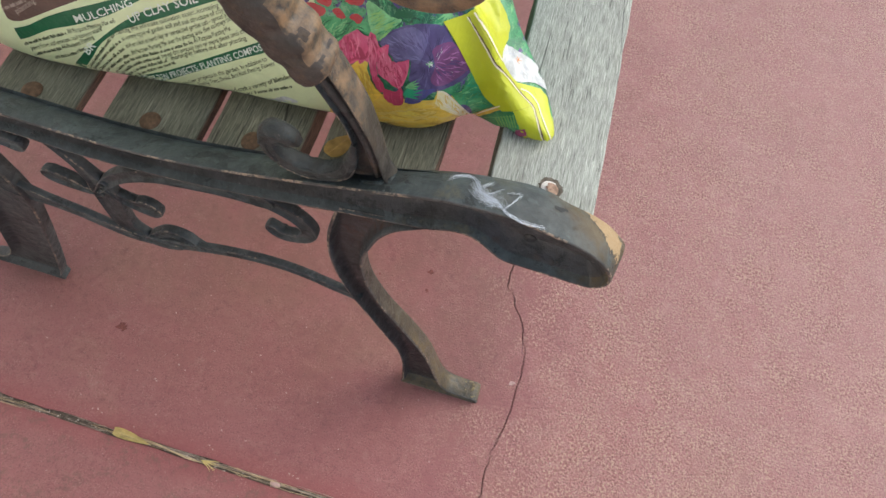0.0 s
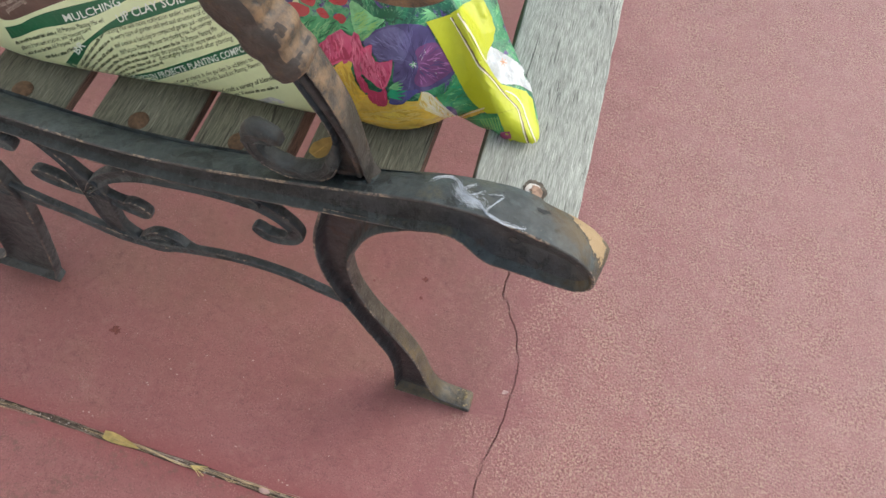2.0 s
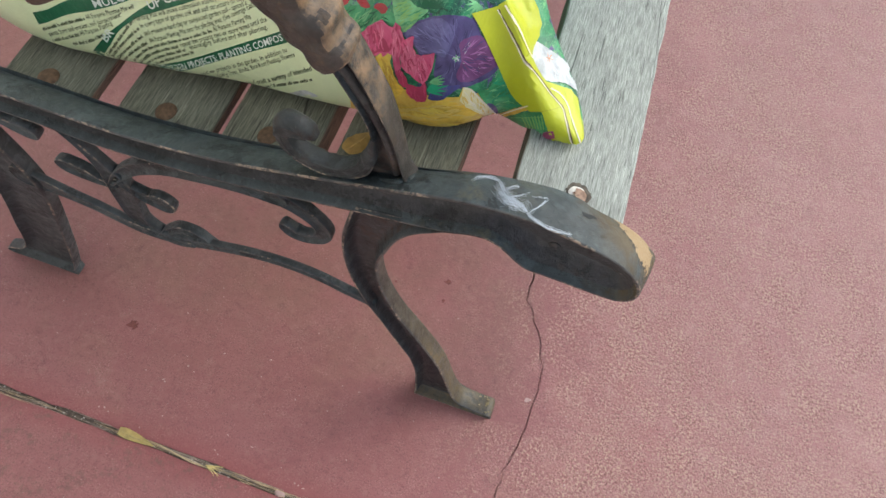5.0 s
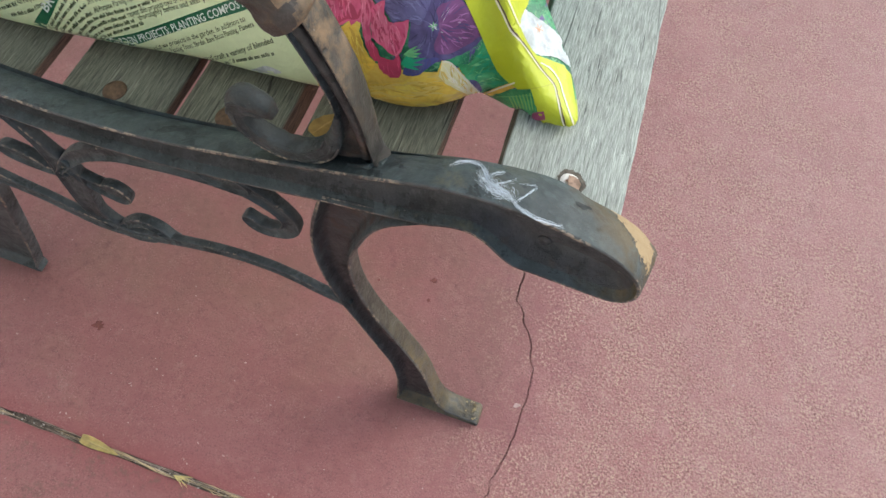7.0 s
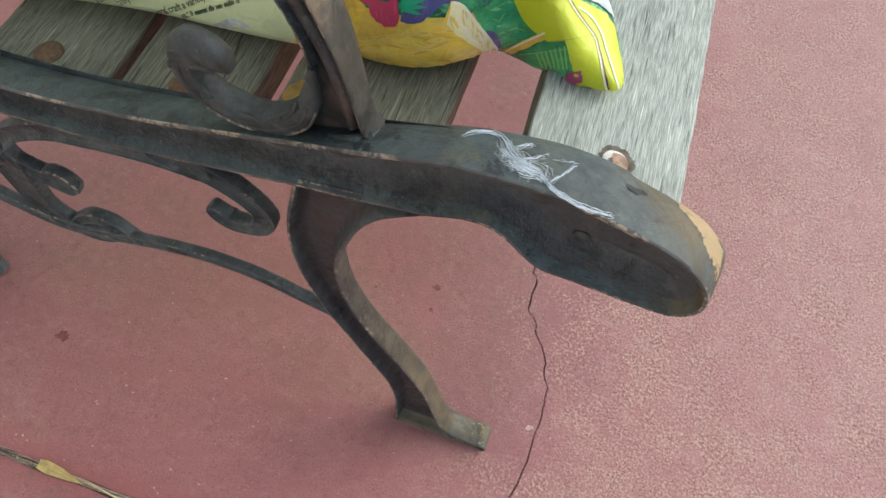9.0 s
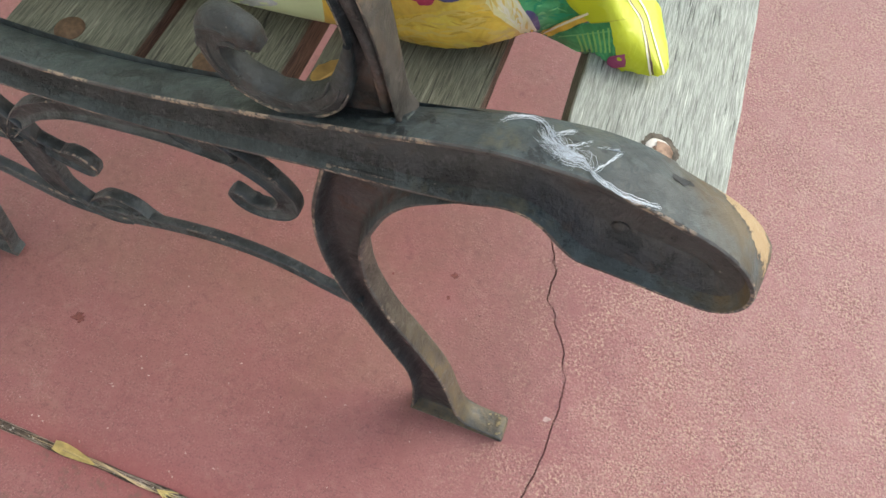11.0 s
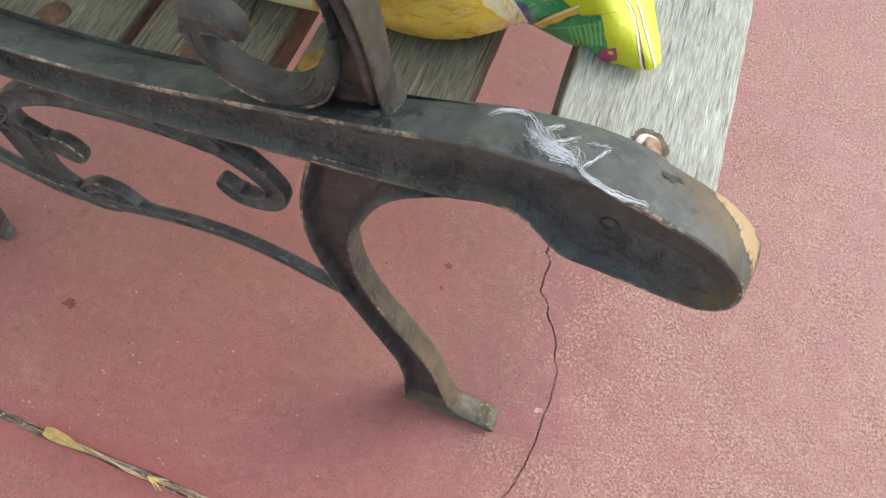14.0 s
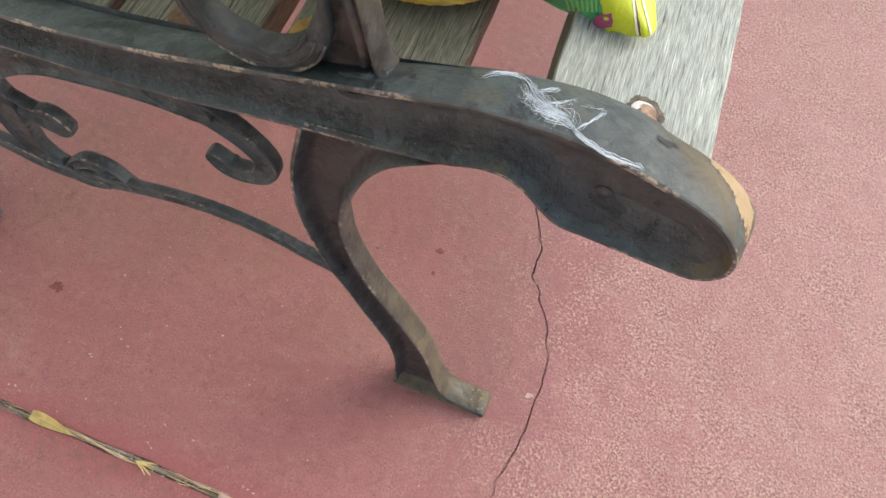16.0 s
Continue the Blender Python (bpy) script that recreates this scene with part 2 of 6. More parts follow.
def floor_material():
    """Red-painted concrete: rougher and rubbed to tan where trodden, smoother under the bench, with pits, chips and
    stains. Light is painted in: paler to the open side.
    """
    m, t, b = material("red_painted_concrete", 0.55)
    v = world_coords(t)
    big, mid, grit, fine = (noise_tex(t, v, s, d, r) for s, d, r in ((8, 5, 0.6), (60, 5, 0.65), (460, 3, 0.6), (1000, 3, 0.6)))
    sep = t.nodes.new("ShaderNodeSeparateXYZ")
    t.links.new(v, sep.inputs[0])
    near = calc(t, "MULTIPLY", grey(t, sep.outputs["Y"], -0.15, -0.20), 0.06)
    blot = noise_tex(t, v, 13, 6, 0.68, 0.3)
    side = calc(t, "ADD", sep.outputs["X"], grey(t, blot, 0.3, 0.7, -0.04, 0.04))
    walked_lit = calc(t, "MULTIPLY", calc(t, "ADD", grey(t, side, -0.10, 0.16, 0.10, 1.0), near), grey(t, big, 0.3, 0.55, 0.82, 1.0))
    tread = calc(t, "ADD", grey(t, side, 0.03, 0.12), calc(t, "MULTIPLY", near, 0.6))
    cells = t.nodes.new("ShaderNodeTexVoronoi")
    cells.inputs["Scale"].default_value = 420
    warp = node(t, "VectorMath")
    ripple = node(t, "TexNoise", Scale=260, Detail=2)
    t.links.new(v, ripple.inputs["Vector"])
    warp.operation = "MULTIPLY_ADD"
    t.links.new(ripple.outputs["Color"], warp.inputs[0])
    warp.inputs[1].default_value = (0.004, 0.004, 0.004)
    t.links.new(v, warp.inputs[2])
    t.links.new(warp.outputs[0], cells.inputs["Vector"])
    dots = cells.outputs["Distance"]
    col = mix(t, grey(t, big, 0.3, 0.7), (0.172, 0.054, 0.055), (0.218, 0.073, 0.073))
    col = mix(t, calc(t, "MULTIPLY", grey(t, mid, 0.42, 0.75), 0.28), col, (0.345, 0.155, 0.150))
    # paint on the open side lightened to follow the stronger light there
    col = mix(t, calc(t, "MULTIPLY", walked_lit, 0.8), col, (0.368, 0.160, 0.160))
    col = mix(t, calc(t, "MULTIPLY", calc(t, "MULTIPLY", tread, grey(t, blot, 0.33, 0.60)), 0.22), col, (0.38, 0.188, 0.178))
    dry = calc(t, "MULTIPLY", calc(t, "MULTIPLY", grey(t, side, 0.055, 0.11), grey(t, sep.outputs["Y"], 0.34, 0.10)), grey(t, blot, 0.36, 0.52, 0.35, 1.0))
    col = mix(t, calc(t, "MULTIPLY", dry, 0.09), col, (0.37, 0.235, 0.165))
    patch = grey(t, noise_tex(t, v, 40, 4, 0.7), 0.39, 0.55, 0.38, 1.0)
    rubbed = calc(t, "MULTIPLY", calc(t, "MULTIPLY", grey(t, dots, 0.56, 0.40), grey(t, grit, 0.44, 0.52)), calc(t, "MULTIPLY", patch, tread))
    col = mix(t, calc(t, "MULTIPLY", rubbed, 0.72), col, (0.485, 0.345, 0.255))
    pits = calc(t, "MULTIPLY", calc(t, "MULTIPLY", grey(t, grit, 0.445, 0.395), patch), calc(t, "ADD", walked_lit, 0.16))
    col = mix(t, calc(t, "MULTIPLY", pits, 0.75), col, (0.085, 0.042, 0.036))
    tan = calc(t, "MULTIPLY", grey(t, noise_tex(t, v, 7, 6, 0.7, 0.5), 0.56, 0.72), tread)
    col = mix(t, calc(t, "MULTIPLY", tan, 0.12), col, (0.46, 0.31, 0.26))
    pale = calc(t, "MULTIPLY", grey(t, noise_tex(t, v, 27, 6, 0.7), 0.60, 0.72), calc(t, "ADD", walked_lit, 0.25))
    col = mix(t, calc(t, "MULTIPLY", pale, 0.3), col, (0.48, 0.33, 0.29))
    chips = grey(t, noise_tex(t, v, 190, 2, 0.4), 0.745, 0.77)
    col = mix(t, calc(t, "MULTIPLY", chips, 0.6), col, (0.55, 0.45, 0.41))
    stain = grey(t, noise_tex(t, v, 17, 4, 0.6, 0.4), 0.60, 0.74)
    col = mix(t, calc(t, "MULTIPLY", stain, 0.3), col, (0.155, 0.072, 0.06))
    scuff = calc(t, "MULTIPLY", grey(t, noise_tex(t, v, 95, 6, 0.75), 0.63, 0.72), grey(t, big, 0.45, 0.6))
    col = mix(t, calc(t, "MULTIPLY", scuff, 0.4), col, (0.13, 0.05, 0.045))
    dusty = grey(t, noise_tex(t, v, 5.5, 5, 0.6, 0.6), 0.55, 0.72)
    col = mix(t, calc(t, "MULTIPLY", dusty, 0.3), col, (0.30, 0.175, 0.125))
    # brown film under the seat, darkened for its shade; the open patio's brighter light as paler paint
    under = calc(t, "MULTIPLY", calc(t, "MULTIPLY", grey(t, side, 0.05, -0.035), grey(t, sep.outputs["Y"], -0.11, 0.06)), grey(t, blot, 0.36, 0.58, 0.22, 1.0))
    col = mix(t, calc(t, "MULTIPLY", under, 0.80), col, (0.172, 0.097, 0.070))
    # soft flaky mottle of the old paint, and cleaner red along the joint
    mottle, spread = noise_tex(t, v, 120, 6, 0.72, 0.5), grey(t, noise_tex(t, v, 19, 4, 0.65, 0.3), 0.42, 0.60, 0.15, 1.0)
    calm = calc(t, "MULTIPLY", spread, grey(t, tread, 0.0, 1.0, 1.0, 0.3))
    col = mix(t, calc(t, "MULTIPLY", calc(t, "MULTIPLY", grey(t, mottle, 0.53, 0.66), calm), 0.42), col, (0.31, 0.165, 0.145))
    col = mix(t, calc(t, "MULTIPLY", calc(t, "MULTIPLY", grey(t, mottle, 0.46, 0.34), calm), 0.50), col, (0.125, 0.048, 0.043))
    strip = calc(t, "ABSOLUTE", calc(t, "SUBTRACT", sep.outputs["Y"], -0.147))
    col = mix(t, calc(t, "MULTIPLY", calc(t, "MULTIPLY", grey(t, strip, 0.030, 0.006), grey(t, side, 0.10, 0.0)), 0.55), col, (0.242, 0.062, 0.064))
    open_lit = calc(t, "MULTIPLY", grey(t, calc(t, "ADD", side, calc(t, "MULTIPLY", sep.outputs["Y"], 0.45)), 0.16, 0.48), grey(t, blot, 0.30, 0.55, 0.55, 1.0))
    col = mix(t, calc(t, "MULTIPLY", open_lit, 0.30), col, (0.50, 0.300, 0.272))
    pocks = calc(t, "MULTIPLY", grey(t, noise_tex(t, v, 300, 3, 0.55), 0.36, 0.31), grey(t, noise_tex(t, v, 22, 4, 0.65), 0.44, 0.58))
    col = mix(t, calc(t, "MULTIPLY", calc(t, "MULTIPLY", pocks, calc(t, "ADD", walked_lit, 0.25)), 0.7), col, (0.095, 0.048, 0.042))
    fleck = calc(t, "MULTIPLY", grey(t, noise_tex(t, v, 340, 3, 0.6), 0.60, 0.66), grey(t, noise_tex(t, v, 18, 4, 0.7, 0.3), 0.42, 0.60))
    col = mix(t, calc(t, "MULTIPLY", calc(t, "MULTIPLY", fleck, tread), 0.6), col, (0.50, 0.36, 0.27))
    patchy = calc(t, "MULTIPLY", grey(t, noise_tex(t, v, 36, 6, 0.72, 0.3), 0.50, 0.64), tread)
    col = mix(t, calc(t, "MULTIPLY", patchy, 0.26), col, (0.485, 0.305, 0.268))
    loose = calc(t, "MULTIPLY", calc(t, "MULTIPLY", grey(t, noise_tex(t, v, 24, 5, 0.7), 0.40, 0.56), grey(t, sep.outputs["X"], -0.07, 0.07)), grey(t, noise_tex(t, v, 6, 3, 0.5), 0.40, 0.52, 0.35, 1.0))
    grain = noise_tex(t, v, 340, 2, 0.5, 0.4)
    col = mix(t, calc(t, "MULTIPLY", calc(t, "MULTIPLY", grey(t, grain, 0.555, 0.60), loose), 0.65), col, (0.50, 0.36, 0.25))
    col = mix(t, calc(t, "MULTIPLY", calc(t, "MULTIPLY", grey(t, grain, 0.435, 0.395), loose), 0.65), col, (0.19, 0.082, 0.066))
    # fine sandy mottle of the rolled-on paint, and scuffs where it has been dragged on
    sand = noise_tex(t, v, 520, 4, 0.7)
    clump = calc(t, "MULTIPLY", grey(t, noise_tex(t, v, 62, 4, 0.65), 0.42, 0.58, 0.12, 1.0), grey(t, noise_tex(t, v, 11, 4, 0.6), 0.36, 0.58, 0.35, 1.0))
    depth = calc(t, "MULTIPLY", calc(t, "ADD", calc(t, "MULTIPLY", walked_lit, 1.0), 0.09), clump)
    col = mix(t, calc(t, "MULTIPLY", calc(t, "MULTIPLY", grey(t, sand, 0.47, 0.37), depth), 0.75), col, (0.155, 0.058, 0.055))
    col = mix(t, calc(t, "MULTIPLY", calc(t, "MULTIPLY", grey(t, sand, 0.54, 0.64), depth), 0.65), col, (0.56, 0.345, 0.315))
    across = calc(t, "MULTIPLY", grey(t, sep.outputs["Y"], -0.15, -0.156), calc(t, "MULTIPLY", grey(t, noise_tex(t, v, 42, 6, 0.75, 0.5), 0.50, 0.60), grey(t, noise_tex(t, v, 170, 4, 0.7), 0.42, 0.56)))
    col = mix(t, calc(t, "MULTIPLY", across, 0.6), col, (0.135, 0.085, 0.062))
    peel = noise_tex(t, v, 70, 7, 0.78, 0.6)
    ridge = grey(t, calc(t, "ABSOLUTE", calc(t, "SUBTRACT", peel, 0.5)), 0.035, 0.006)
    worn = calc(t, "MULTIPLY", ridge, grey(t, noise_tex(t, v, 9, 3, 0.6), 0.44, 0.60))
    col = mix(t, calc(t, "MULTIPLY", worn, 0.16), col, (0.30, 0.165, 0.145))
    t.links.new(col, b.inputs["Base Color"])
    t.links.new(grey(t, walked_lit, 0.0, 1.0, 0.40, 0.72), b.inputs["Roughness"])
    grains = calc(t, "ADD", calc(t, "MULTIPLY", grit, 0.7), calc(t, "MULTIPLY", grey(t, dots, 0.7, 0.2), 0.3))
    level = (0.5, 0.5, 0.5)
    rough = mix(t, calc(t, "MULTIPLY", calc(t, "ADD", calc(t, "MULTIPLY", walked_lit, 0.85), 0.05), grey(t, noise_tex(t, v, 31, 5, 0.7), 0.40, 0.58, 0.25, 1.0)), level, grains)
    n = bump(t, b, rough, 1.0, 0.0016)
    n = bump(t, b, mix(t, depth, level, sand), 0.7, 0.0009, n)
    n = bump(t, b, mix(t, loose, level, grain), 0.7, 0.0012, n)
    n = bump(t, b, worn, 0.25, 0.0004, n)
    n = bump(t, b, pocks, 0.8, -0.0009, n)
    n = bump(t, b, mid, 0.15, 0.0009, n)
    bump(t, b, fine, 0.15, 0.0003, n)
    return m


FLOOR = floor_material()


def plain(name, colour, rough=0.6, metal=0.0, spread=0.25, scale=60.0, relief=0.2):
    """One colour with its own small variation."""
    m, t, b = material(name, rough, metal)
    n = noise_tex(t, world_coords(t), scale, 5)
    t.links.new(mix(t, grey(t, n, 0.3, 0.7), tuple(c * (1 - spread) for c in colour), tuple(min(1, c * (1 + spread)) for c in colour)), b.inputs["Base Color"])
    bump(t, b, n, relief, 0.0006)
    return m


DIRT = plain("joint_dirt", (0.115, 0.092, 0.072), 0.95, 0, 0.6, 260, 1.0)
RUST = plain("rusty_steel", (0.135, 0.082, 0.045), 0.7, 0.2, 0.4, 300, 0.5)
STEEL = plain("bright_steel", (0.66, 0.63, 0.56), 0.6, 0.0, 0.15, 300)
HOLE = plain("dark_bore", (0.10, 0.085, 0.064), 0.9, 0, 0.55, 380)
RUST_IRON = plain("rust_brown_iron", (0.10, 0.045, 0.03), 0.8, 0.1, 0.35, 150, 0.5)
RED_RUST = plain("rust_stain", (0.33, 0.22, 0.155), 0.9, 0.0, 0.3, 400, 0.5)
LEAF = plain("dry_yellow_leaf", (0.50, 0.33, 0.10), 0.6, 0, 0.3, 120)
STRAW = plain("straw", (0.46, 0.36, 0.22), 0.8, 0, 0.35, 90)
STRAW_GREY = plain("grey_straw", (0.30, 0.25, 0.20), 0.85, 0, 0.4, 90)
SILK = plain("spider_silk", (0.62, 0.68, 0.74), 0.6, 0, 0.08, 300)
CHIP = plain("paint_chip", (0.44, 0.31, 0.28), 0.8, 0, 0.2, 200)
FLAKE = plain("pale_yellow_flake", (0.40, 0.33, 0.19), 0.8, 0, 0.3, 300)
SCAR = plain("dark_chip", (0.15, 0.045, 0.038), 0.7, 0, 0.35, 200)
SCAB = plain("lifted_black_paint", (0.026, 0.029, 0.029), 0.7, 0, 0.4, 300, 0.6)
STONE = plain("pebble", (0.45, 0.42, 0.38), 0.8, 0, 0.3, 150)
WALL = plain("shade_wall_paint", (0.70, 0.69, 0.66), 0.8, 0, 0.08, 30)


# ---- building blocks ----
def part(name, bm, mat, parent=None, label="", smooth=True):
    """Links a bmesh as one mesh object under a thing or a part."""
    me = bpy.data.meshes.new(name)
    bmesh.ops.recalc_face_normals(bm, faces=bm.faces)
    bm.to_mesh(me)
    bm.free()
    for mt in mat if isinstance(mat, (list, tuple)) else (mat,):
        me.materials.append(mt)
    if smooth:
        me.polygons.foreach_set("use_smooth", [True] * len(me.polygons))
        me.set_sharp_from_angle(angle=radians(36))
    ob = new(name, me)
    if parent is not None:
        ob.parent = parent
    if label:
        ob["label"] = label
    return ob


def spline(ctrl, step, closed=False):
    """Points about step apart on a smooth curve through the control points (any dimension)."""
    p = [np.array(c, float) for c in ctrl]
    n = len(p)
    out = []
    for i in range(n if closed else n - 1):
        if closed:
            a, b, c, d = p[i - 1], p[i], p[(i + 1) % n], p[(i + 2) % n]
        else:
            a, b, c, d = p[max(i - 1, 0)], p[i], p[i + 1], p[min(i + 2, n - 1)]
        k = max(1, int(round(np.linalg.norm((c - b)[:3]) / step)))
        for j in range(k):
            s = j / k
            out.append(0.5 * (2 * b + (c - a) * s + (2 * a - 5 * b + 4 * c - d) * s**2 + (3 * b - a - 3 * c + d) * s**3))
    if not closed:
        out.append(p[-1])
    return np.array(out)


def casting(bm, ctrl, y0, y1, rim, web, drop=0.0, step=0.004, bevel=0.0014, more=None, deep=0.009, worn=0, inner=0, flare=None):
    """A flat iron casting in the xz plane: a rim along the outline from y0 to y1, and a recessed web between. drop: how much the
    top of the rim falls towards y1. more(x): extra depth behind. deep: how far in from the outline the hollow is at its full depth. worn, inner: material slots of the
    rim's face and of the hollow. flare(x, z): how far the back reaches out beyond the front."""
    p = spline(ctrl, step, True)
    area = np.sum(p[:, 0] * np.roll(p[:, 1], -1) - np.roll(p[:, 0], -1) * p[:, 1])
    if area < 0:
        p = p[::-1]
    t = np.roll(p, -1, 0) - np.roll(p, 1, 0)
    t /= np.linalg.norm(t, axis=1)[:, None] + 1e-9
    inward = np.stack([-t[:, 1], t[:, 0]], 1)
    up = np.clip(-inward[:, 1] * 1.6, 0, 1)
    # radius of the largest circle inside the outline that touches it at each point
    apart = p[None] - p[:, None]
    ahead = np.einsum("ijk,ik->ij", apart, inward)
    room = np.where(ahead > 1e-6, (apart**2).sum(2) / (2 * np.maximum(ahead, 1e-6)), 1.0).min(1)
    for _ in range(3):
        room = np.minimum(room, (np.roll(room, 1) + room + np.roll(room, -1)) / 3)
    loops = []
    # y, share of the depth, inset, share of the fall; the hollow rounds down from the thin rim to the web
    d = web - y0
    front = [(web, 0, deep, 0), (web - 0.06 * d, 0, rim + 0.72 * (deep - rim), 0), (y0 + 0.72 * d, 0, rim + 0.4 * (deep - rim), 0), (y0 + 0.35 * d, 0, rim + 0.14 * (deep - rim), 0), (y0 + bevel, 0, rim, 0), (y0, 0, rim - 0.5 * bevel, 0), (y0, 0, 0.6 * bevel, 0), (y0 + bevel, 0, 0.0, 0)]
    back = [(y0, 0.4, 0.0, 0.2), (y0, 0.72, 0.0002, 0.55), (y0, 0.90, 0.0012, 0.82), (y0, 1, 0.0034, 1.0), (y0, 1, max(0.0042, rim + bevel), 1.05), (web + 0.006, 0, max(0.0046, rim + 0.5 * (deep - rim)), 0), (web + 0.004, 0, max(0.0052, deep), 0)]
    for y, k, off, fall in front + back:
        q = p + inward * np.minimum(off, 0.82 * room * off / deep)[:, None]
        for _ in range(int(3 * off / rim) if off > 1.3 * rim else 0):
            q = 0.25 * np.roll(q, 1, 0) + 0.5 * q + 0.25 * np.roll(q, -1, 0)
        loops.append([bm.verts.new((x + (k * flare(x, z) if flare else 0), y + k * (y1 - y0 + (more(x) if more else 0)), z - drop * fall * u)) for (x, z), u in zip(q, up)])
    n = len(p)
    for j, (a, b) in enumerate(zip(loops, loops[1:])):
        for i in range(n):
            bm.faces.new((a[i], a[(i + 1) % n], b[(i + 1) % n], b[i])).material_index = worn if j in (5, 6) else inner if j < 3 else 0
    for loop in (loops[0], loops[-1]):
        for tri in tessellate_polygon([[Vector((v.co.x, v.co.z, 0)) for v in loop]]):
            if len(set(tri)) == 3:
                bm.faces.new([loop[i] for i in tri]).material_index = inner


def ribbon(ctrl, step=0.0013):
    """Outline of a flat bar along control points (x, z, half width), round at both ends."""
    p = spline(ctrl, step)
    t = np.gradient(p[:, :2], axis=0)
    t /= np.linalg.norm(t, axis=1)[:, None] + 1e-9
    run = np.concatenate([[0], np.cumsum(np.linalg.norm(np.diff(p[:, :2], axis=0), axis=1))])
    d = np.minimum(run, run[-1] - run)
    w = np.where(d < p[:, 2], np.sqrt(np.maximum(d * (2 * p[:, 2] - d), 0)), p[:, 2])
    side = np.stack([-t[:, 1], t[:, 0]], 1) * np.maximum(w, 0.0005)[:, None]
    return [tuple(q) for q in p[:, :2] + side] + [tuple(q) for q in (p[:, :2] - side)[::-1]]


def sweep(bm, ctrl, y, depth, step=0.004, sides=20, square=4.6):
    """A tapering bar along control points (x, z, half width); depth is its half depth in y."""
    p = spline(ctrl, step)
    t = np.gradient(p[:, :2], axis=0)
    t /= np.linalg.norm(t, axis=1)[:, None] + 1e-9
    rings = []
    for (x, z, w), (tx, tz) in zip(p, t):
        ring = []
        for k in range(sides):
            c, s = math.cos(2 * math.pi * k / sides), math.sin(2 * math.pi * k / sides)
            c, s = math.copysign(abs(c) ** (2 / square), c), math.copysign(abs(s) ** (2 / square), s)
            d = depth * min(1.0, 0.35 + w / 0.008)
            ring.append(bm.verts.new((x - tz * w * c, y + d * s, z + tx * w * c)))
        rings.append(ring)
    for a, b in zip(rings, rings[1:]):
        for k in range(sides):
            bm.faces.new((a[k], a[(k + 1) % sides], b[(k + 1) % sides], b[k]))
    for ring in (rings[0], rings[-1]):
        mid = bm.verts.new(sum((v.co for v in ring), Vector()) / sides)
        for k in range(sides):
            bm.faces.new((ring[k], ring[(k + 1) % sides], mid))


def lathe(bm, profile, at, axis=(0, 0, 1), sides=20):
    """Rings of (radius, height) about an axis through at."""
    turn = Vector((0, 0, 1)).rotation_difference(Vector(axis)).to_matrix()
    rings = [[bm.verts.new(Vector(at) + turn @ Vector((r * math.cos(2 * math.pi * k / sides), r * math.sin(2 * math.pi * k / sides), h))) for k in range(sides)] for r, h in profile]
    for a, b in zip(rings, rings[1:]):
        for k in range(sides):
            bm.faces.new((a[k], a[(k + 1) % sides], b[(k + 1) % sides], b[k]))
    bm.faces.new(rings[0])
    bm.faces.new(rings[-1])


def strand(bm, pts, radius, sides=5, taper=True):
    """A thin round thread through 3D points."""
    p = [Vector(v) for v in pts]
    rings = []
    for i, v in enumerate(p):
        t = (p[min(i + 1, len(p) - 1)] - p[max(i - 1, 0)]).normalized()
        a = t.orthogonal().normalized()
        b = t.cross(a)
        r = radius * (1 - 0.7 * abs(2 * i / max(1, len(p) - 1) - 1) ** 3 if taper else 1)
        rings.append([bm.verts.new(v + r * (a * math.cos(2 * math.pi * k / sides) + b * math.sin(2 * math.pi * k / sides))) for k in range(sides)])
    for a, b in zip(rings, rings[1:]):
        for k in range(sides):
            bm.faces.new((a[k], a[(k + 1) % sides], b[(k + 1) % sides], b[k]))
    bm.faces.new(rings[0])
    bm.faces.new(rings[-1])


# ---- ground, floor slabs with the joint and the crack ----
bm = bmesh.new()
bmesh.ops.create_grid(bm, x_segments=8, y_segments=8, size=60)
for v in bm.verts:
    v.co.z = -0.09
EARTH = plain("lawn_green", (0.07, 0.10, 0.035), 0.9, 0, 0.4, 3, 0.3)
tagged(part("ground", bm, EARTH), "green lawn round the red concrete patio", "ground", kind="structure")

JOINT = -0.147
rng = random.Random(4)


def crack_line():
    """The crack from the joint inwards: (x, y, half gap)."""
    way = [(0.030, JOINT + 0.005, 0.0011), (0.034, -0.099, 0.0007), (0.036, -0.046, 0.0006), (0.044, -0.016, 0.0007), (0.0485, 0.031, 0.0006), (0.046, 0.077, 0.0007), (0.026, 0.125, 0.0008),
           (0.006, 0.160, 0.0008), (0.005, 0.185, 0.0008), (-0.02, 0.25, 0.0007), (-0.03, 0.34, 0.0006), (-0.06, 0.45, 0.0001)]
    p = spline(way, 0.0022)
    jag, k = 0.0, 0
    while k < len(p) - 1:
        run, aim = rng.randint(2, 5), rng.uniform(-0.0023, 0.0023)
        for i in range(run):
            if 0 < k + i < len(p) - 1:
                p[k + i, 0] += jag + (aim - jag) * (i + 1) / run + rng.uniform(-0.0004, 0.0004)
                p[k + i, 2] *= rng.uniform(0.75, 1.1)
        jag, k = aim, k + run
    for row in p[1:-1]:
        row[0] += 0.0022 * noise.noise((row[1] * 62, 3.7, 0.5)) + 0.001 * noise.noise((row[1] * 170, 8.1, 0.5))
    return p


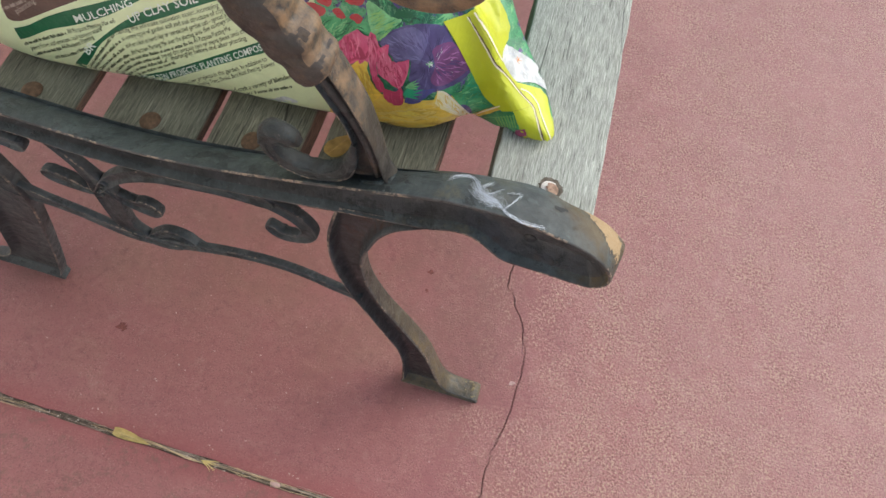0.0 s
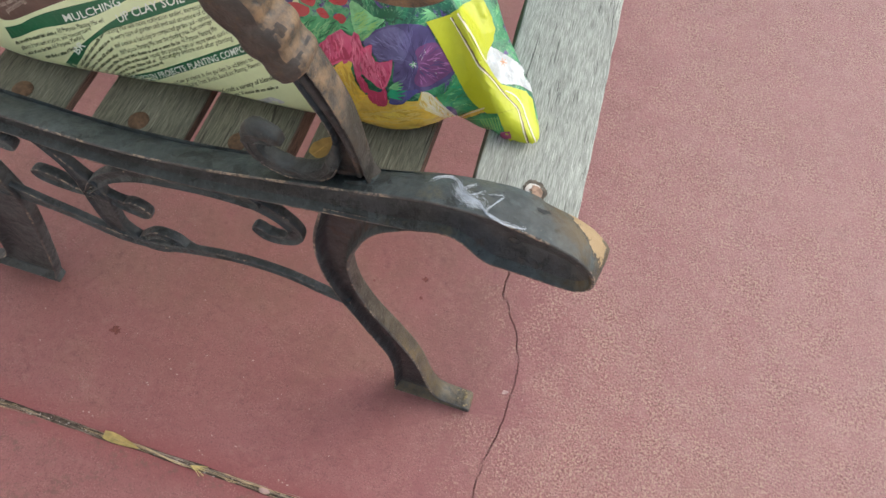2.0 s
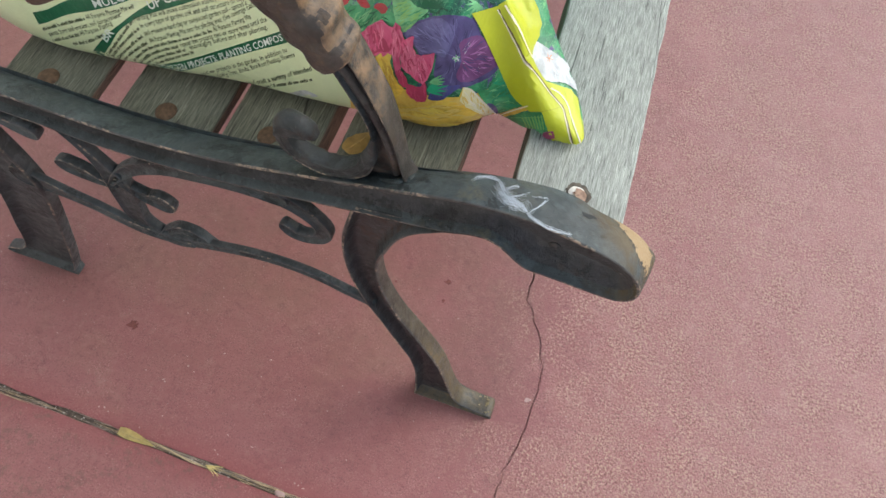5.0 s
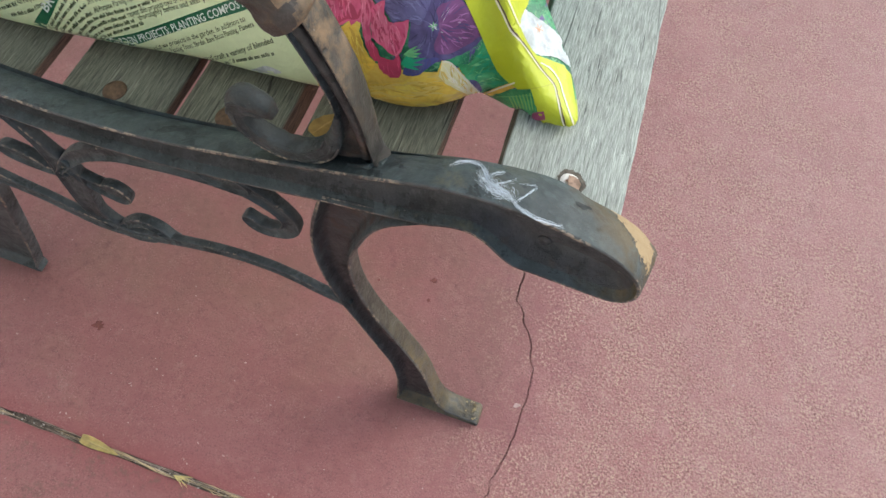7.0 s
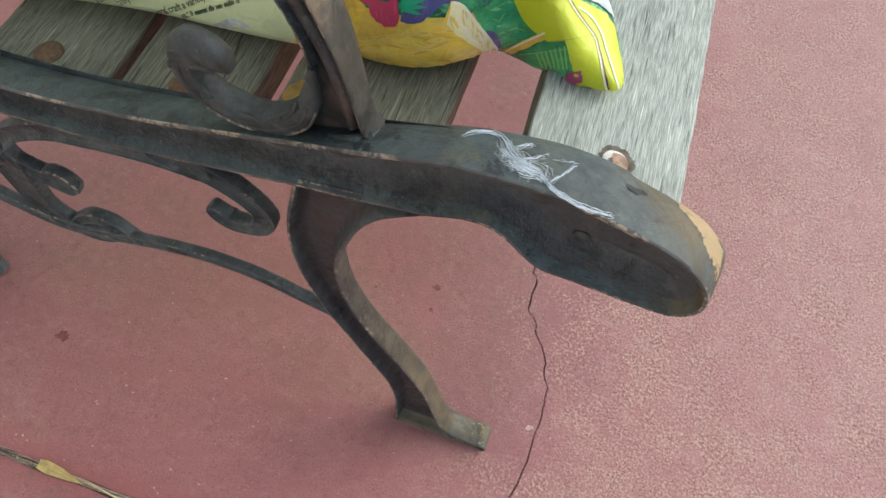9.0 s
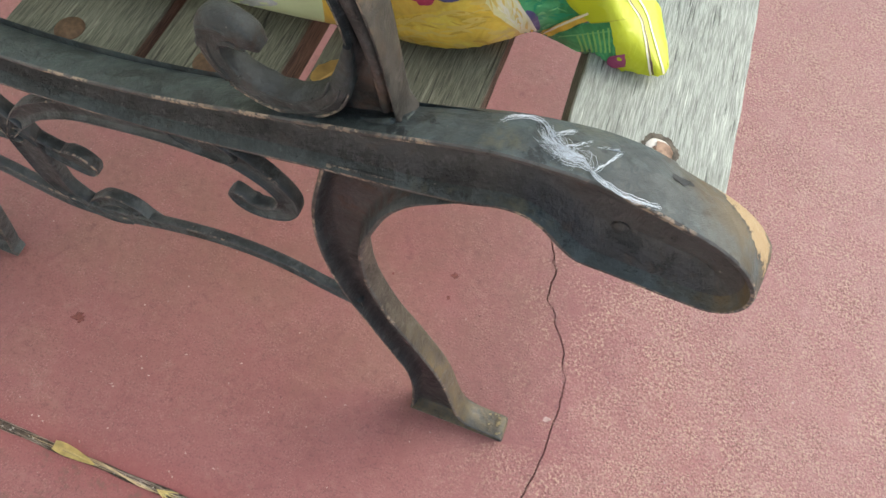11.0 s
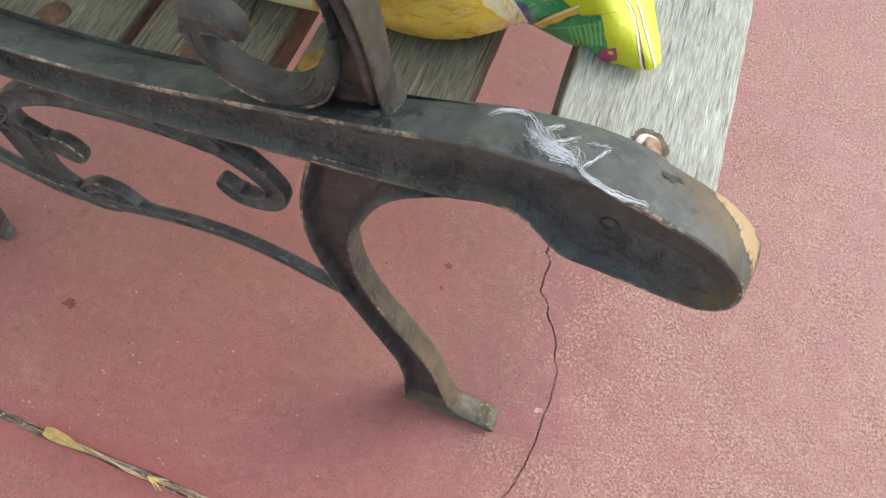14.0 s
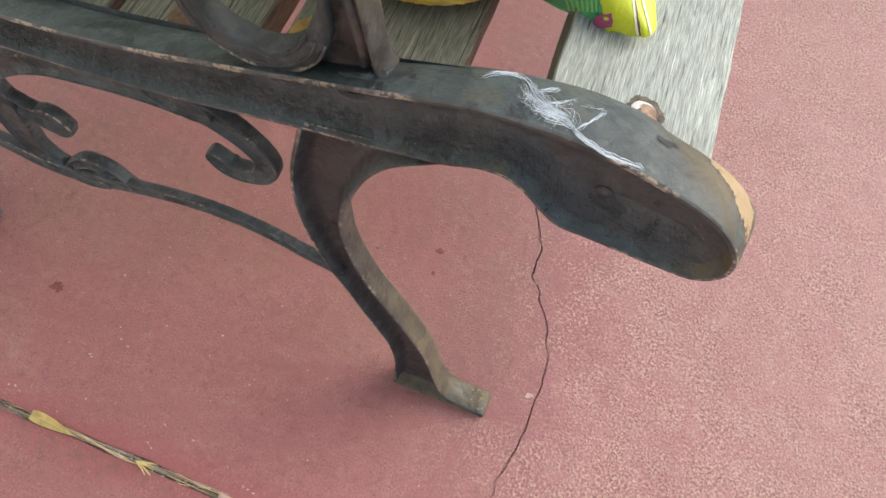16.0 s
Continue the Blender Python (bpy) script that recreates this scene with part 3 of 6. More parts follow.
def slab(name, outline, label):
    bm = bmesh.new()
    top = [bm.verts.new((x, y, 0)) for x, y in outline]
    rimv = [bm.verts.new((x, y, -0.07)) for x, y in outline]
    n = len(top)
    for i in range(n):
        bm.faces.new((top[i], top[(i + 1) % n], rimv[(i + 1) % n], rimv[i]))
    bmesh.ops.triangulate(bm, faces=[bm.faces.new(top)])
    return tagged(part(name, bm, FLOOR, smooth=False), label, "floor", kind="structure")


ck = crack_line()


def joint_edge(x0, x1, y, step=0.02):
    """A slightly broken slab edge along the joint."""
    xs = np.arange(x0, x1, step if x1 > x0 else -step)
    return [(float(x), y + (rng.uniform(-0.0012, 0.0012) if abs(x) < 0.8 else 0)) for x in xs]


edge = JOINT + 0.0034
main = joint_edge(-2.0, 0.028, edge) + [(float(x - g), float(y)) for x, y, g in ck] + [(float(x + g), float(y)) for x, y, g in ck[::-1]] + joint_edge(0.05, 2.4, edge) + [(2.4, edge), (2.4, 2.4), (-2.0, 2.4)]
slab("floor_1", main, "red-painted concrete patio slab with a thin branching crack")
slab("floor_2", joint_edge(2.4, -2.0, JOINT - 0.0034) + [(-2.0, -2.4), (2.4, -2.4)], "red-painted worn concrete patio slab beside the joint")
bm = bmesh.new()
xs = np.linspace(-1.2, 1.2, 240)
ys = np.linspace(JOINT - 0.007, JOINT + 0.007, 7)
gv = [[bm.verts.new((x, y, -0.0030 + 0.0022 * noise.noise((x * 60, y * 200, 0)) + 0.0012 * noise.noise((x * 210, y * 400, 5)))) for y in ys] for x in xs]
for a, b in zip(gv, gv[1:]):
    for k in range(6):
        bm.faces.new((a[k], b[k], b[k + 1], a[k + 1]))
tagged(part("joint_filler", bm, DIRT), "dark dirt packed in the floor joint", "joint", kind="structure")
# added wall, out of view: dims the sky light on the bench's back side
bm = bmesh.new()
bmesh.ops.create_cube(bm, size=1.0, matrix=Matrix.Translation((-1.02, 0.2, 1.22)) @ Matrix.Diagonal((0.12, 4.4, 2.6, 1)))
tagged(part("wall_west", bm, WALL, smooth=False), "unseen pale wall added behind the bench to block sky light", "wall", kind="structure")

# second added wall, out of view: cuts and bounces light from the near end
bm = bmesh.new()
bmesh.ops.create_cube(bm, size=1.0, matrix=Matrix.Translation((-0.28, -0.92, 0.82)) @ Matrix.Diagonal((1.36, 0.12, 1.8, 1)))
tagged(part("wall_south", bm, WALL, smooth=False), "unseen pale wall added across the patio's end to block sky light", "wall", kind="structure")

# ---- the bench ----
bench = new("park_bench")
tagged(bench, "weathered bench with worn black cast-iron ends and grey wooden slats", "bench")

RAIL = [(-0.465, 0.412), (-0.40, 0.408), (-0.354, 0.4065), (-0.316, 0.4052), (-0.285, 0.4050), (-0.25, 0.4080), (-0.217, 0.4135), (-0.189, 0.4200), (-0.165, 0.4268), (-0.146, 0.4320), (-0.128, 0.4375), (-0.111, 0.4422), (-0.097, 0.4465), (-0.080, 0.4520), (-0.06, 0.4572), (-0.040, 0.4592), (-0.022, 0.4588),
        (0.0, 0.4535), (0.022, 0.4455), (0.0365, 0.4345), (0.0445, 0.421), (0.0445, 0.408), (0.036, 0.3995), (0.018, 0.3995), (-0.005, 0.4015), (-0.019, 0.4025), (-0.0275, 0.4085), (-0.0355, 0.4170),
        (-0.0445, 0.4228), (-0.055, 0.4222), (-0.068, 0.4165), (-0.085, 0.4125), (-0.10, 0.4095), (-0.13, 0.404), (-0.157, 0.398), (-0.189, 0.391), (-0.222, 0.3855), (-0.25, 0.382), (-0.285, 0.379), (-0.32, 0.378), (-0.35, 0.381), (-0.40, 0.383), (-0.465, 0.387), (-0.482, 0.392), (-0.487, 0.400), (-0.482, 0.408)]
LEG_FRONT = [(-0.100, 0.4125), (-0.085, 0.4145), (-0.068, 0.4175), (-0.0745, 0.4110), (-0.0880, 0.3990), (-0.0965, 0.3875), (-0.1030, 0.3745), (-0.1080, 0.3600), (-0.1125, 0.3460), (-0.1152, 0.3330), (-0.1162, 0.3180), (-0.1148, 0.2950), (-0.1105, 0.2720), (-0.0990, 0.2330), (-0.0790, 0.1830), (-0.0600, 0.1280), (-0.0460, 0.0600),
             (-0.035, 0.024), (-0.020, 0.0145), (0.0, 0.012), (0.004, 0.010), (0.004, 0.0), (-0.02, 0.0), (-0.06, 0.0), (-0.084, 0.0), (-0.085, 0.012), (-0.0850, 0.05), (-0.0860, 0.09), (-0.0915, 0.13), (-0.1035, 0.168),
             (-0.1195, 0.217), (-0.1320, 0.256), (-0.139, 0.290), (-0.142, 0.318), (-0.142, 0.345), (-0.139, 0.368), (-0.133, 0.393), (-0.129, 0.4060), (-0.122, 0.4085)]
LEG_REAR = [(-0.436, 0.392), (-0.430, 0.33), (-0.426, 0.285), (-0.429, 0.243), (-0.445, 0.190), (-0.470, 0.121), (-0.493, 0.06), (-0.508, 0.024), (-0.514, 0.012), (-0.515, 0.0), (-0.54, 0.0), (-0.57, 0.0), (-0.605, 0.0),
            (-0.605, 0.012), (-0.578, 0.028), (-0.553, 0.062), (-0.527, 0.127), (-0.503, 0.185), (-0.485, 0.24), (-0.477, 0.31), (-0.478, 0.392)]


FLANGE_X, FLANGE_Z = (list(k)[::-1] for k in zip(*[p for p in LEG_FRONT[3:17]]))


def nose_depth(x):
    """Extra depth of the rail's nose, which rounds off towards its tip."""
    return 0.009 * min(1.0, max(0.0, (x + 0.10) / 0.09)) - 0.0025 * min(1.0, max(0.0, (x - 0.020) / 0.025)) ** 1.5


def nose_flare(x, z):
    """How far the nose's back reaches out beyond its front at the tip."""
    out, low = (min(1.0, max(0.0, k)) for k in ((x + 0.004) / 0.036, (0.462 - z) / 0.024))
    return 0.0086 * out * out * (3 - 2 * out) * low


def end_frame():
    bm = bmesh.new()
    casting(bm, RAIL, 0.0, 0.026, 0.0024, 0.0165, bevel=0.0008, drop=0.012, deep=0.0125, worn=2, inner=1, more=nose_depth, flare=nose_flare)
    tip = [v for v in bm.verts if v.co.x > 0.0 and v.co.y > 0.010]
    for _ in range(6):
        bmesh.ops.smooth_vert(bm, verts=tip, factor=0.5, use_axis_x=True, use_axis_y=True, use_axis_z=True)
    # the back of the rail rolls down to the slats
    for v in bm.verts:
        if v.co.x < -0.02 and v.co.y > 0.0238 + nose_depth(v.co.x) and v.co.z > np.interp(v.co.x, *zip(*RAIL[:17])) - 0.022:
            roll = min(1.0, (-0.02 - v.co.x) / 0.03)
            v.co.y += 0.0022 * roll
            v.co.z -= 0.0065 * roll
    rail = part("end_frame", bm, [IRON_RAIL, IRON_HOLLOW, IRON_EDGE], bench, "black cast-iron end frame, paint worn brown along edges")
    bm = bmesh.new()
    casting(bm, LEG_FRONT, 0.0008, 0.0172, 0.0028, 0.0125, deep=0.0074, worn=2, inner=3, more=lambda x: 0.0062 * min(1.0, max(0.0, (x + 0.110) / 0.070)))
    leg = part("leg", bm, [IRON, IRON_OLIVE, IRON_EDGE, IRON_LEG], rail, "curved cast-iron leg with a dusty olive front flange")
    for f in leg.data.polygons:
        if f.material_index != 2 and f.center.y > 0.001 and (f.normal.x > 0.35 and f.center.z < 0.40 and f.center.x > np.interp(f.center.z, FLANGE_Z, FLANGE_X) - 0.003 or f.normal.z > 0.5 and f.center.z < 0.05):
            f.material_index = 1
    chip_rng = random.Random(3)
    for k in range(14):
        cx, cy = -0.004 + 0.006 * chip_rng.random() ** 2 - 0.014 * (k % 3 == 0) * chip_rng.random(), chip_rng.uniform(0.003, 0.021)
        bm = bmesh.new()
        lift = 0.0131 + max(0.0, -cx) * 0.12
        ring = [bm.verts.new((cx + r0 * math.cos(a0), cy + 0.7 * r0 * math.sin(a0), lift)) for a0, r0 in ((k0 * 1.05, chip_rng.uniform(0.0006, 0.0019)) for k0 in range(6))]
        bmesh.ops.solidify(bm, geom=[bm.faces.new(ring)], thickness=0.0005)
        part("paint_flake", bm, FLAKE, leg)
    bm = bmesh.new()
    casting(bm, LEG_REAR, 0.0008, 0.0160, 0.0022, 0.010, deep=0.009, worn=1)
    part("leg", bm, [IRON, IRON_EDGE], rail)
    # lower stretcher between the legs
    bm = bmesh.new()
    casting(bm, ribbon([(-0.122, 0.2390, 0.0050), (-0.150, 0.2490, 0.0048), (-0.165, 0.2560, 0.0046), (-0.183, 0.2610, 0.0045), (-0.208, 0.2620, 0.0045), (-0.233, 0.2580, 0.0045), (-0.26, 0.2500, 0.0048), (-0.283, 0.2420, 0.0058), (-0.31, 0.2335, 0.0072), (-0.340, 0.2310, 0.0074), (-0.365, 0.2400, 0.0068), (-0.38, 0.2470, 0.0066), (-0.405, 0.2540, 0.0076), (-0.427, 0.2600, 0.0120), (-0.450, 0.2660, 0.0190)], 0.003), 0.0034, 0.0105, 0.0009, 0.0050, bevel=0.0009, deep=0.0042, worn=1)
    part("stretcher", bm, [IRON, IRON_RIM], rail)
    ornaments = {
        "stem": [(-0.352, 0.384, 0.0030), (-0.3444, 0.3690, 0.0034), (-0.3375, 0.3521, 0.0042), (-0.3324, 0.3351, 0.0066), (-0.3289, 0.3173, 0.0108), (-0.3322, 0.2892, 0.0110), (-0.3350, 0.2560, 0.0096), (-0.3260, 0.2370, 0.0088), (-0.3080, 0.2290, 0.0060), (-0.2876, 0.2350, 0.0030)],
        "leaf": [(-0.3320, 0.3050, 0.0020), (-0.3486, 0.3063, 0.0058), (-0.3608, 0.3109, 0.0098), (-0.3725, 0.3140, 0.0100), (-0.3805, 0.3180, 0.0090)],
        "leaf.001": [(-0.3300, 0.3190, 0.0020), (-0.3190, 0.3075, 0.0060), (-0.3083, 0.3010, 0.0084), (-0.2975, 0.3005, 0.0120), (-0.2855, 0.3005, 0.0118)],
        "branch": [(-0.3372, 0.3077, 0.0020), (-0.3215, 0.3285, 0.0048), (-0.3010, 0.3490, 0.0062), (-0.2750, 0.3640, 0.0070), (-0.2500, 0.3715, 0.0080), (-0.2250, 0.3770, 0.0088), (-0.2040, 0.3790, 0.0090), (-0.1880, 0.3780, 0.0086), (-0.1775, 0.3750, 0.0060)],
        "leaf.002": [(-0.3260, 0.2270, 0.0014), (-0.3112, 0.2449, 0.0036), (-0.2945, 0.2590, 0.0054), (-0.2811, 0.2580, 0.0062), (-0.2740, 0.2490, 0.0054), (-0.2660, 0.2430, 0.0020)],
        "scroll": [(-0.2120, 0.3800, 0.0060), (-0.1960, 0.3785, 0.0084), (-0.1820, 0.3760, 0.0084), (-0.1715, 0.3700, 0.0076), (-0.1630, 0.3620, 0.0068), (-0.1575, 0.353, 0.0064), (-0.1565, 0.344, 0.0062), (-0.1625, 0.3330, 0.0058), (-0.1745, 0.3278, 0.0064), (-0.1820, 0.3285, 0.0066), (-0.1865, 0.3345, 0.0060), (-0.1882, 0.3402, 0.0042)],
        "leaf.003": [(-0.425, 0.372, 0.004), (-0.3983, 0.3563, 0.0060), (-0.3875, 0.3540, 0.0084), (-0.3750, 0.3505, 0.0076)],
    }
    for n, (name, ctrl) in enumerate(ornaments.items()):
        bm = bmesh.new()
        near = 0.0036 + 0.0004 * (n % 3)
        casting(bm, ribbon(ctrl), near, 0.0130, 0.0014, near + 0.0026, step=0.003, bevel=0.0009, deep=0.0040, worn=1)
        part(name.split(".")[0], bm, [IRON, IRON_RIM], rail)
    # curl that stands on the rail behind the armrest post, with a dark leaf for its head
    bm = bmesh.new()
    sweep(bm, [(-0.1150, 0.4760, 0.0016), (-0.1170, 0.4610, 0.0036), (-0.1215, 0.4490, 0.0050), (-0.1300, 0.4405, 0.0058), (-0.1405, 0.4365, 0.0062), (-0.1505, 0.4372, 0.0062), (-0.1590, 0.4412, 0.0058), (-0.1645, 0.4480, 0.0055), (-0.1668, 0.4550, 0.0056), (-0.1660, 0.4615, 0.0070), (-0.1620, 0.4660, 0.0074), (-0.1562, 0.4664, 0.0062), (-0.1512, 0.4640, 0.0044), (-0.1475, 0.4610, 0.0014)], 0.0088, 0.0058, step=0.0016, sides=24, square=2.7)
    for v in bm.verts:
        v.co += Vector((1, 0, 1)) * 0.0009 * noise.noise(v.co * 150) + Vector((0, -0.0012, 0)) * noise.noise(v.co * 190)
    bud = part("scroll", bm, IRON_CURL, rail, "curled cast-iron bud, brown with rust at its neck")
    # raised edges along both sides of the curl, and the folds of the bud
    way = spline([(-0.1180, 0.4580), (-0.1215, 0.4490), (-0.1300, 0.4405), (-0.1405, 0.4365), (-0.1505, 0.4372), (-0.1590, 0.4412), (-0.1645, 0.4480), (-0.1668, 0.4550), (-0.1655, 0.4615)], 0.0015)
    side = np.gradient(way, axis=0)
    side = np.stack([-side[:, 1], side[:, 0]], 1) / np.linalg.norm(side, axis=1)[:, None]
    for off, mat, lift in ((0.0040, IRON_EDGE, 0.0042), (-0.0036, IRON_CURL, 0.0042), (0.0008, IRON_CURL, 0.0034)):
        bm = bmesh.new()
        strand(bm, [(x + off * u, lift, z + off * w) for (x, z), (u, w) in zip(way, side)], 0.00105, 8)
        part("rib", bm, mat, bud)
    for fold in ([(-0.1700, 0.4640), (-0.1655, 0.4670), (-0.1605, 0.4680), (-0.1550, 0.4660)], [(-0.1640, 0.4570), (-0.1612, 0.4612), (-0.1570, 0.4625), (-0.1520, 0.4612)], [(-0.1712, 0.4560), (-0.1700, 0.4600), (-0.1668, 0.4630)]):
        bm = bmesh.new()
        strand(bm, [(x, 0.0038, z) for x, z in spline(fold, 0.001)], 0.0012, 8)
        part("fold", bm, IRON_CURL, bud)
    # raised foliage in the hollow of the rail
    for k in range(7):
        x = -0.110 - 0.030 * k
        z = float(np.interp(x, [-0.32, -0.25, -0.185, -0.141, -0.10], [0.3915, 0.3945, 0.4050, 0.4170, 0.4275]))
        for up in (1, -1):
            bm = bmesh.new()
            strand(bm, [(x - 0.010 + 0.005 * i, 0.0142 - 0.0016 * math.sin(0.75 * i), z + 0.20 * (0.005 * i - 0.010) + up * (0.0010 + 0.0038 * math.sin(0.62 * i + 0.3))) for i in range(6)], 0.0021, 7)
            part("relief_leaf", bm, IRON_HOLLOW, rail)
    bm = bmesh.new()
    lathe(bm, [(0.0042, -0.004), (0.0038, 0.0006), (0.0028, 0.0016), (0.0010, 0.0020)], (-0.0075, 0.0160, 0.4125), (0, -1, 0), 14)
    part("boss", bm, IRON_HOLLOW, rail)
    bm = bmesh.new()
    sweep(bm, [(-0.41, 0.3600, 0.003), (-0.362, 0.3585, 0.003), (-0.28, 0.3625, 0.003), (-0.199, 0.3745, 0.003), (-0.115, 0.3915, 0.003), (-0.03, 0.408, 0.003), (0.016, 0.4125, 0.003)], 0.029, 0.0085, square=6.0)
    part("ledge", bm, RUST_IRON, rail, "rusty ledge that carries the slats")
    return rail


rail = end_frame()


EDGE_Z, EDGE_X = [0.444, 0.452, 0.468, 0.484, 0.506, 0.529, 0.546, 0.557], [-0.0960, -0.0985, -0.1018, -0.1055, -0.1128, -0.1230, -0.1320, -0.1400]


def armrest(rail):
    """Post of the armrest with its ringed collar, the top bar and the scroll at its front end."""
    bm = bmesh.new()
    casting(bm, [(-0.0962, 0.4380), (-0.0972, 0.4460), (-0.0985, 0.4530), (-0.0998, 0.4600), (-0.1014, 0.4680), (-0.1050, 0.4840), (-0.1125, 0.5060), (-0.1225, 0.5290), (-0.1320, 0.5460), (-0.1400, 0.5570), (-0.1500, 0.5520), (-0.1410, 0.5350), (-0.1335, 0.5215), (-0.1265, 0.5065), (-0.1195, 0.4900), (-0.1160, 0.4740), (-0.1162, 0.4620), (-0.1195, 0.4500), (-0.1262, 0.4410), (-0.1280, 0.4330)],
            0.0075, 0.0268, 0.0017, 0.0140, step=0.003, bevel=0.0009, deep=0.0052, worn=2, inner=3, more=lambda x: -0.0040 * min(1.0, max(0.0, (x + 0.110) / 0.010)))
    post = part("armrest", bm, [IRON, IRON_BROWN, IRON_POST_RIM, IRON_CHANNEL], rail, "cast-iron armrest post, browner towards its top, with ringed collar")
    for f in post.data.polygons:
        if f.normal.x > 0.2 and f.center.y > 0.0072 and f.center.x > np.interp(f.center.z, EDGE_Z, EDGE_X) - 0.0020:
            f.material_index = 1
    # rounded bead along the post's inner edge, and the weld at its foot
    bm = bmesh.new()
    sweep(bm, [(-0.1040, 0.4440, 0.0020), (-0.1048, 0.4540, 0.0024), (-0.1066, 0.4650, 0.0027), (-0.1098, 0.4780, 0.0029), (-0.1152, 0.4930, 0.0030), (-0.1225, 0.5085, 0.0031), (-0.1298, 0.5220, 0.0032), (-0.1371, 0.5350, 0.0034)], 0.0128, 0.0050, step=0.002, sides=16, square=2.4)
    part("bead", bm, IRON_CHANNEL, post)
    bm = bmesh.new()
    strand(bm, [(-0.1160, 0.0078, 0.4376), (-0.1080, 0.0070, 0.4402), (-0.1000, 0.0072, 0.4428), (-0.0960, 0.0096, 0.4432), (-0.0950, 0.0150, 0.4405), (-0.0955, 0.0200, 0.4375)], 0.0026, 10)
    part("weld", bm, IRON_RAIL, post)
    bm = bmesh.new()
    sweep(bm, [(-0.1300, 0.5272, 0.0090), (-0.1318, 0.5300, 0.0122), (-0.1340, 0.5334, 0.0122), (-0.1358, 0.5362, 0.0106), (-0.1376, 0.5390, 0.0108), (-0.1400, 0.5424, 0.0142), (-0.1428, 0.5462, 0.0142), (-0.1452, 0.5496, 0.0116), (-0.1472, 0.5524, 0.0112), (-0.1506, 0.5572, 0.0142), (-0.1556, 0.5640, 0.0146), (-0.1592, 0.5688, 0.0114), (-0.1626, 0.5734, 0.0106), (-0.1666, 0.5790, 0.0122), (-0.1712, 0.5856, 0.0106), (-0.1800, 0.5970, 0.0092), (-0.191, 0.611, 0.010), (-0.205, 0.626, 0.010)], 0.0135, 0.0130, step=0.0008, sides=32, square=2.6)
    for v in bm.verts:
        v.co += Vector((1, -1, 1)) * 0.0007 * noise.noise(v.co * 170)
    collar = part("collar", bm, [IRON_COLLAR, IRON_BROWN], rail, "ringed cast-iron collar, tan on its upper side")
    # faces turned towards +x take the tan iron, with a ragged border
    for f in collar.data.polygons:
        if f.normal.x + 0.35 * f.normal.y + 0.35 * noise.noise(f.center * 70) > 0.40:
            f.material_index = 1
    bm = bmesh.new()
    sweep(bm, [(-0.40, 0.655, 0.008), (-0.30, 0.648, 0.008), (-0.20, 0.638, 0.008), (-0.12, 0.637, 0.008), (-0.07, 0.634, 0.007), (-0.04, 0.626, 0.006), (-0.029, 0.620, 0.003)], 0.0115, 0.019, sides=16)
    part("bar", bm, IRON_BROWN, rail)
    bm = bmesh.new()
    sweep(bm, [(-0.115, 0.630, 0.005), (-0.108, 0.612, 0.005), (-0.092, 0.599, 0.005), (-0.074, 0.5975, 0.005), (-0.060, 0.606, 0.005), (-0.056, 0.619, 0.005), (-0.066, 0.627, 0.0045), (-0.078, 0.623, 0.004), (-0.082, 0.613, 0.004), (-0.075, 0.609, 0.003)], 0.0115, 0.013, step=0.003)
    part("scroll", bm, IRON_BROWN, rail)


armrest(rail)


def paint_scab(x, y, size, seed):
    """A dark ragged spot on the rail's nose where the paint has lifted."""
    r = random.Random(seed)
    bm = bmesh.new()
    bm.from_mesh(rail.data)
    tree = BVHTree.FromBMesh(bm)
    bm.free()
    bm = bmesh.new()
    ring = []
    for k in range(13):
        d = size * r.uniform(0.45, 1.1)
        at, normal, _, _ = tree.ray_cast(Vector((x + d * math.cos(0.483 * k), y + 0.7 * d * math.sin(0.483 * k), 0.55)), Vector((0, 0, -1)))
        ring.append(bm.verts.new(at + normal * 0.0002))
    bmesh.ops.solidify(bm, geom=[bm.faces.new(ring)], thickness=0.0002)
    part("paint_scab", bm, SCAB, rail, "dark spot of lifted paint")


paint_scab(0.0032, 0.0212, 0.0042, 4)
paint_scab(0.0060, 0.0224, 0.0026, 9)

SEAT = [(-0.52, 0.392), (-0.44, 0.386), (-0.362, 0.383), (-0.280, 0.387), (-0.199, 0.399), (-0.115, 0.416), (-0.0115, 0.4355), (0.05, 0.44)]


def seat_z(x):
    return float(np.interp(x, [p[0] for p in SEAT], [p[1] for p in SEAT]))


BENCH_LENGTH = 1.2


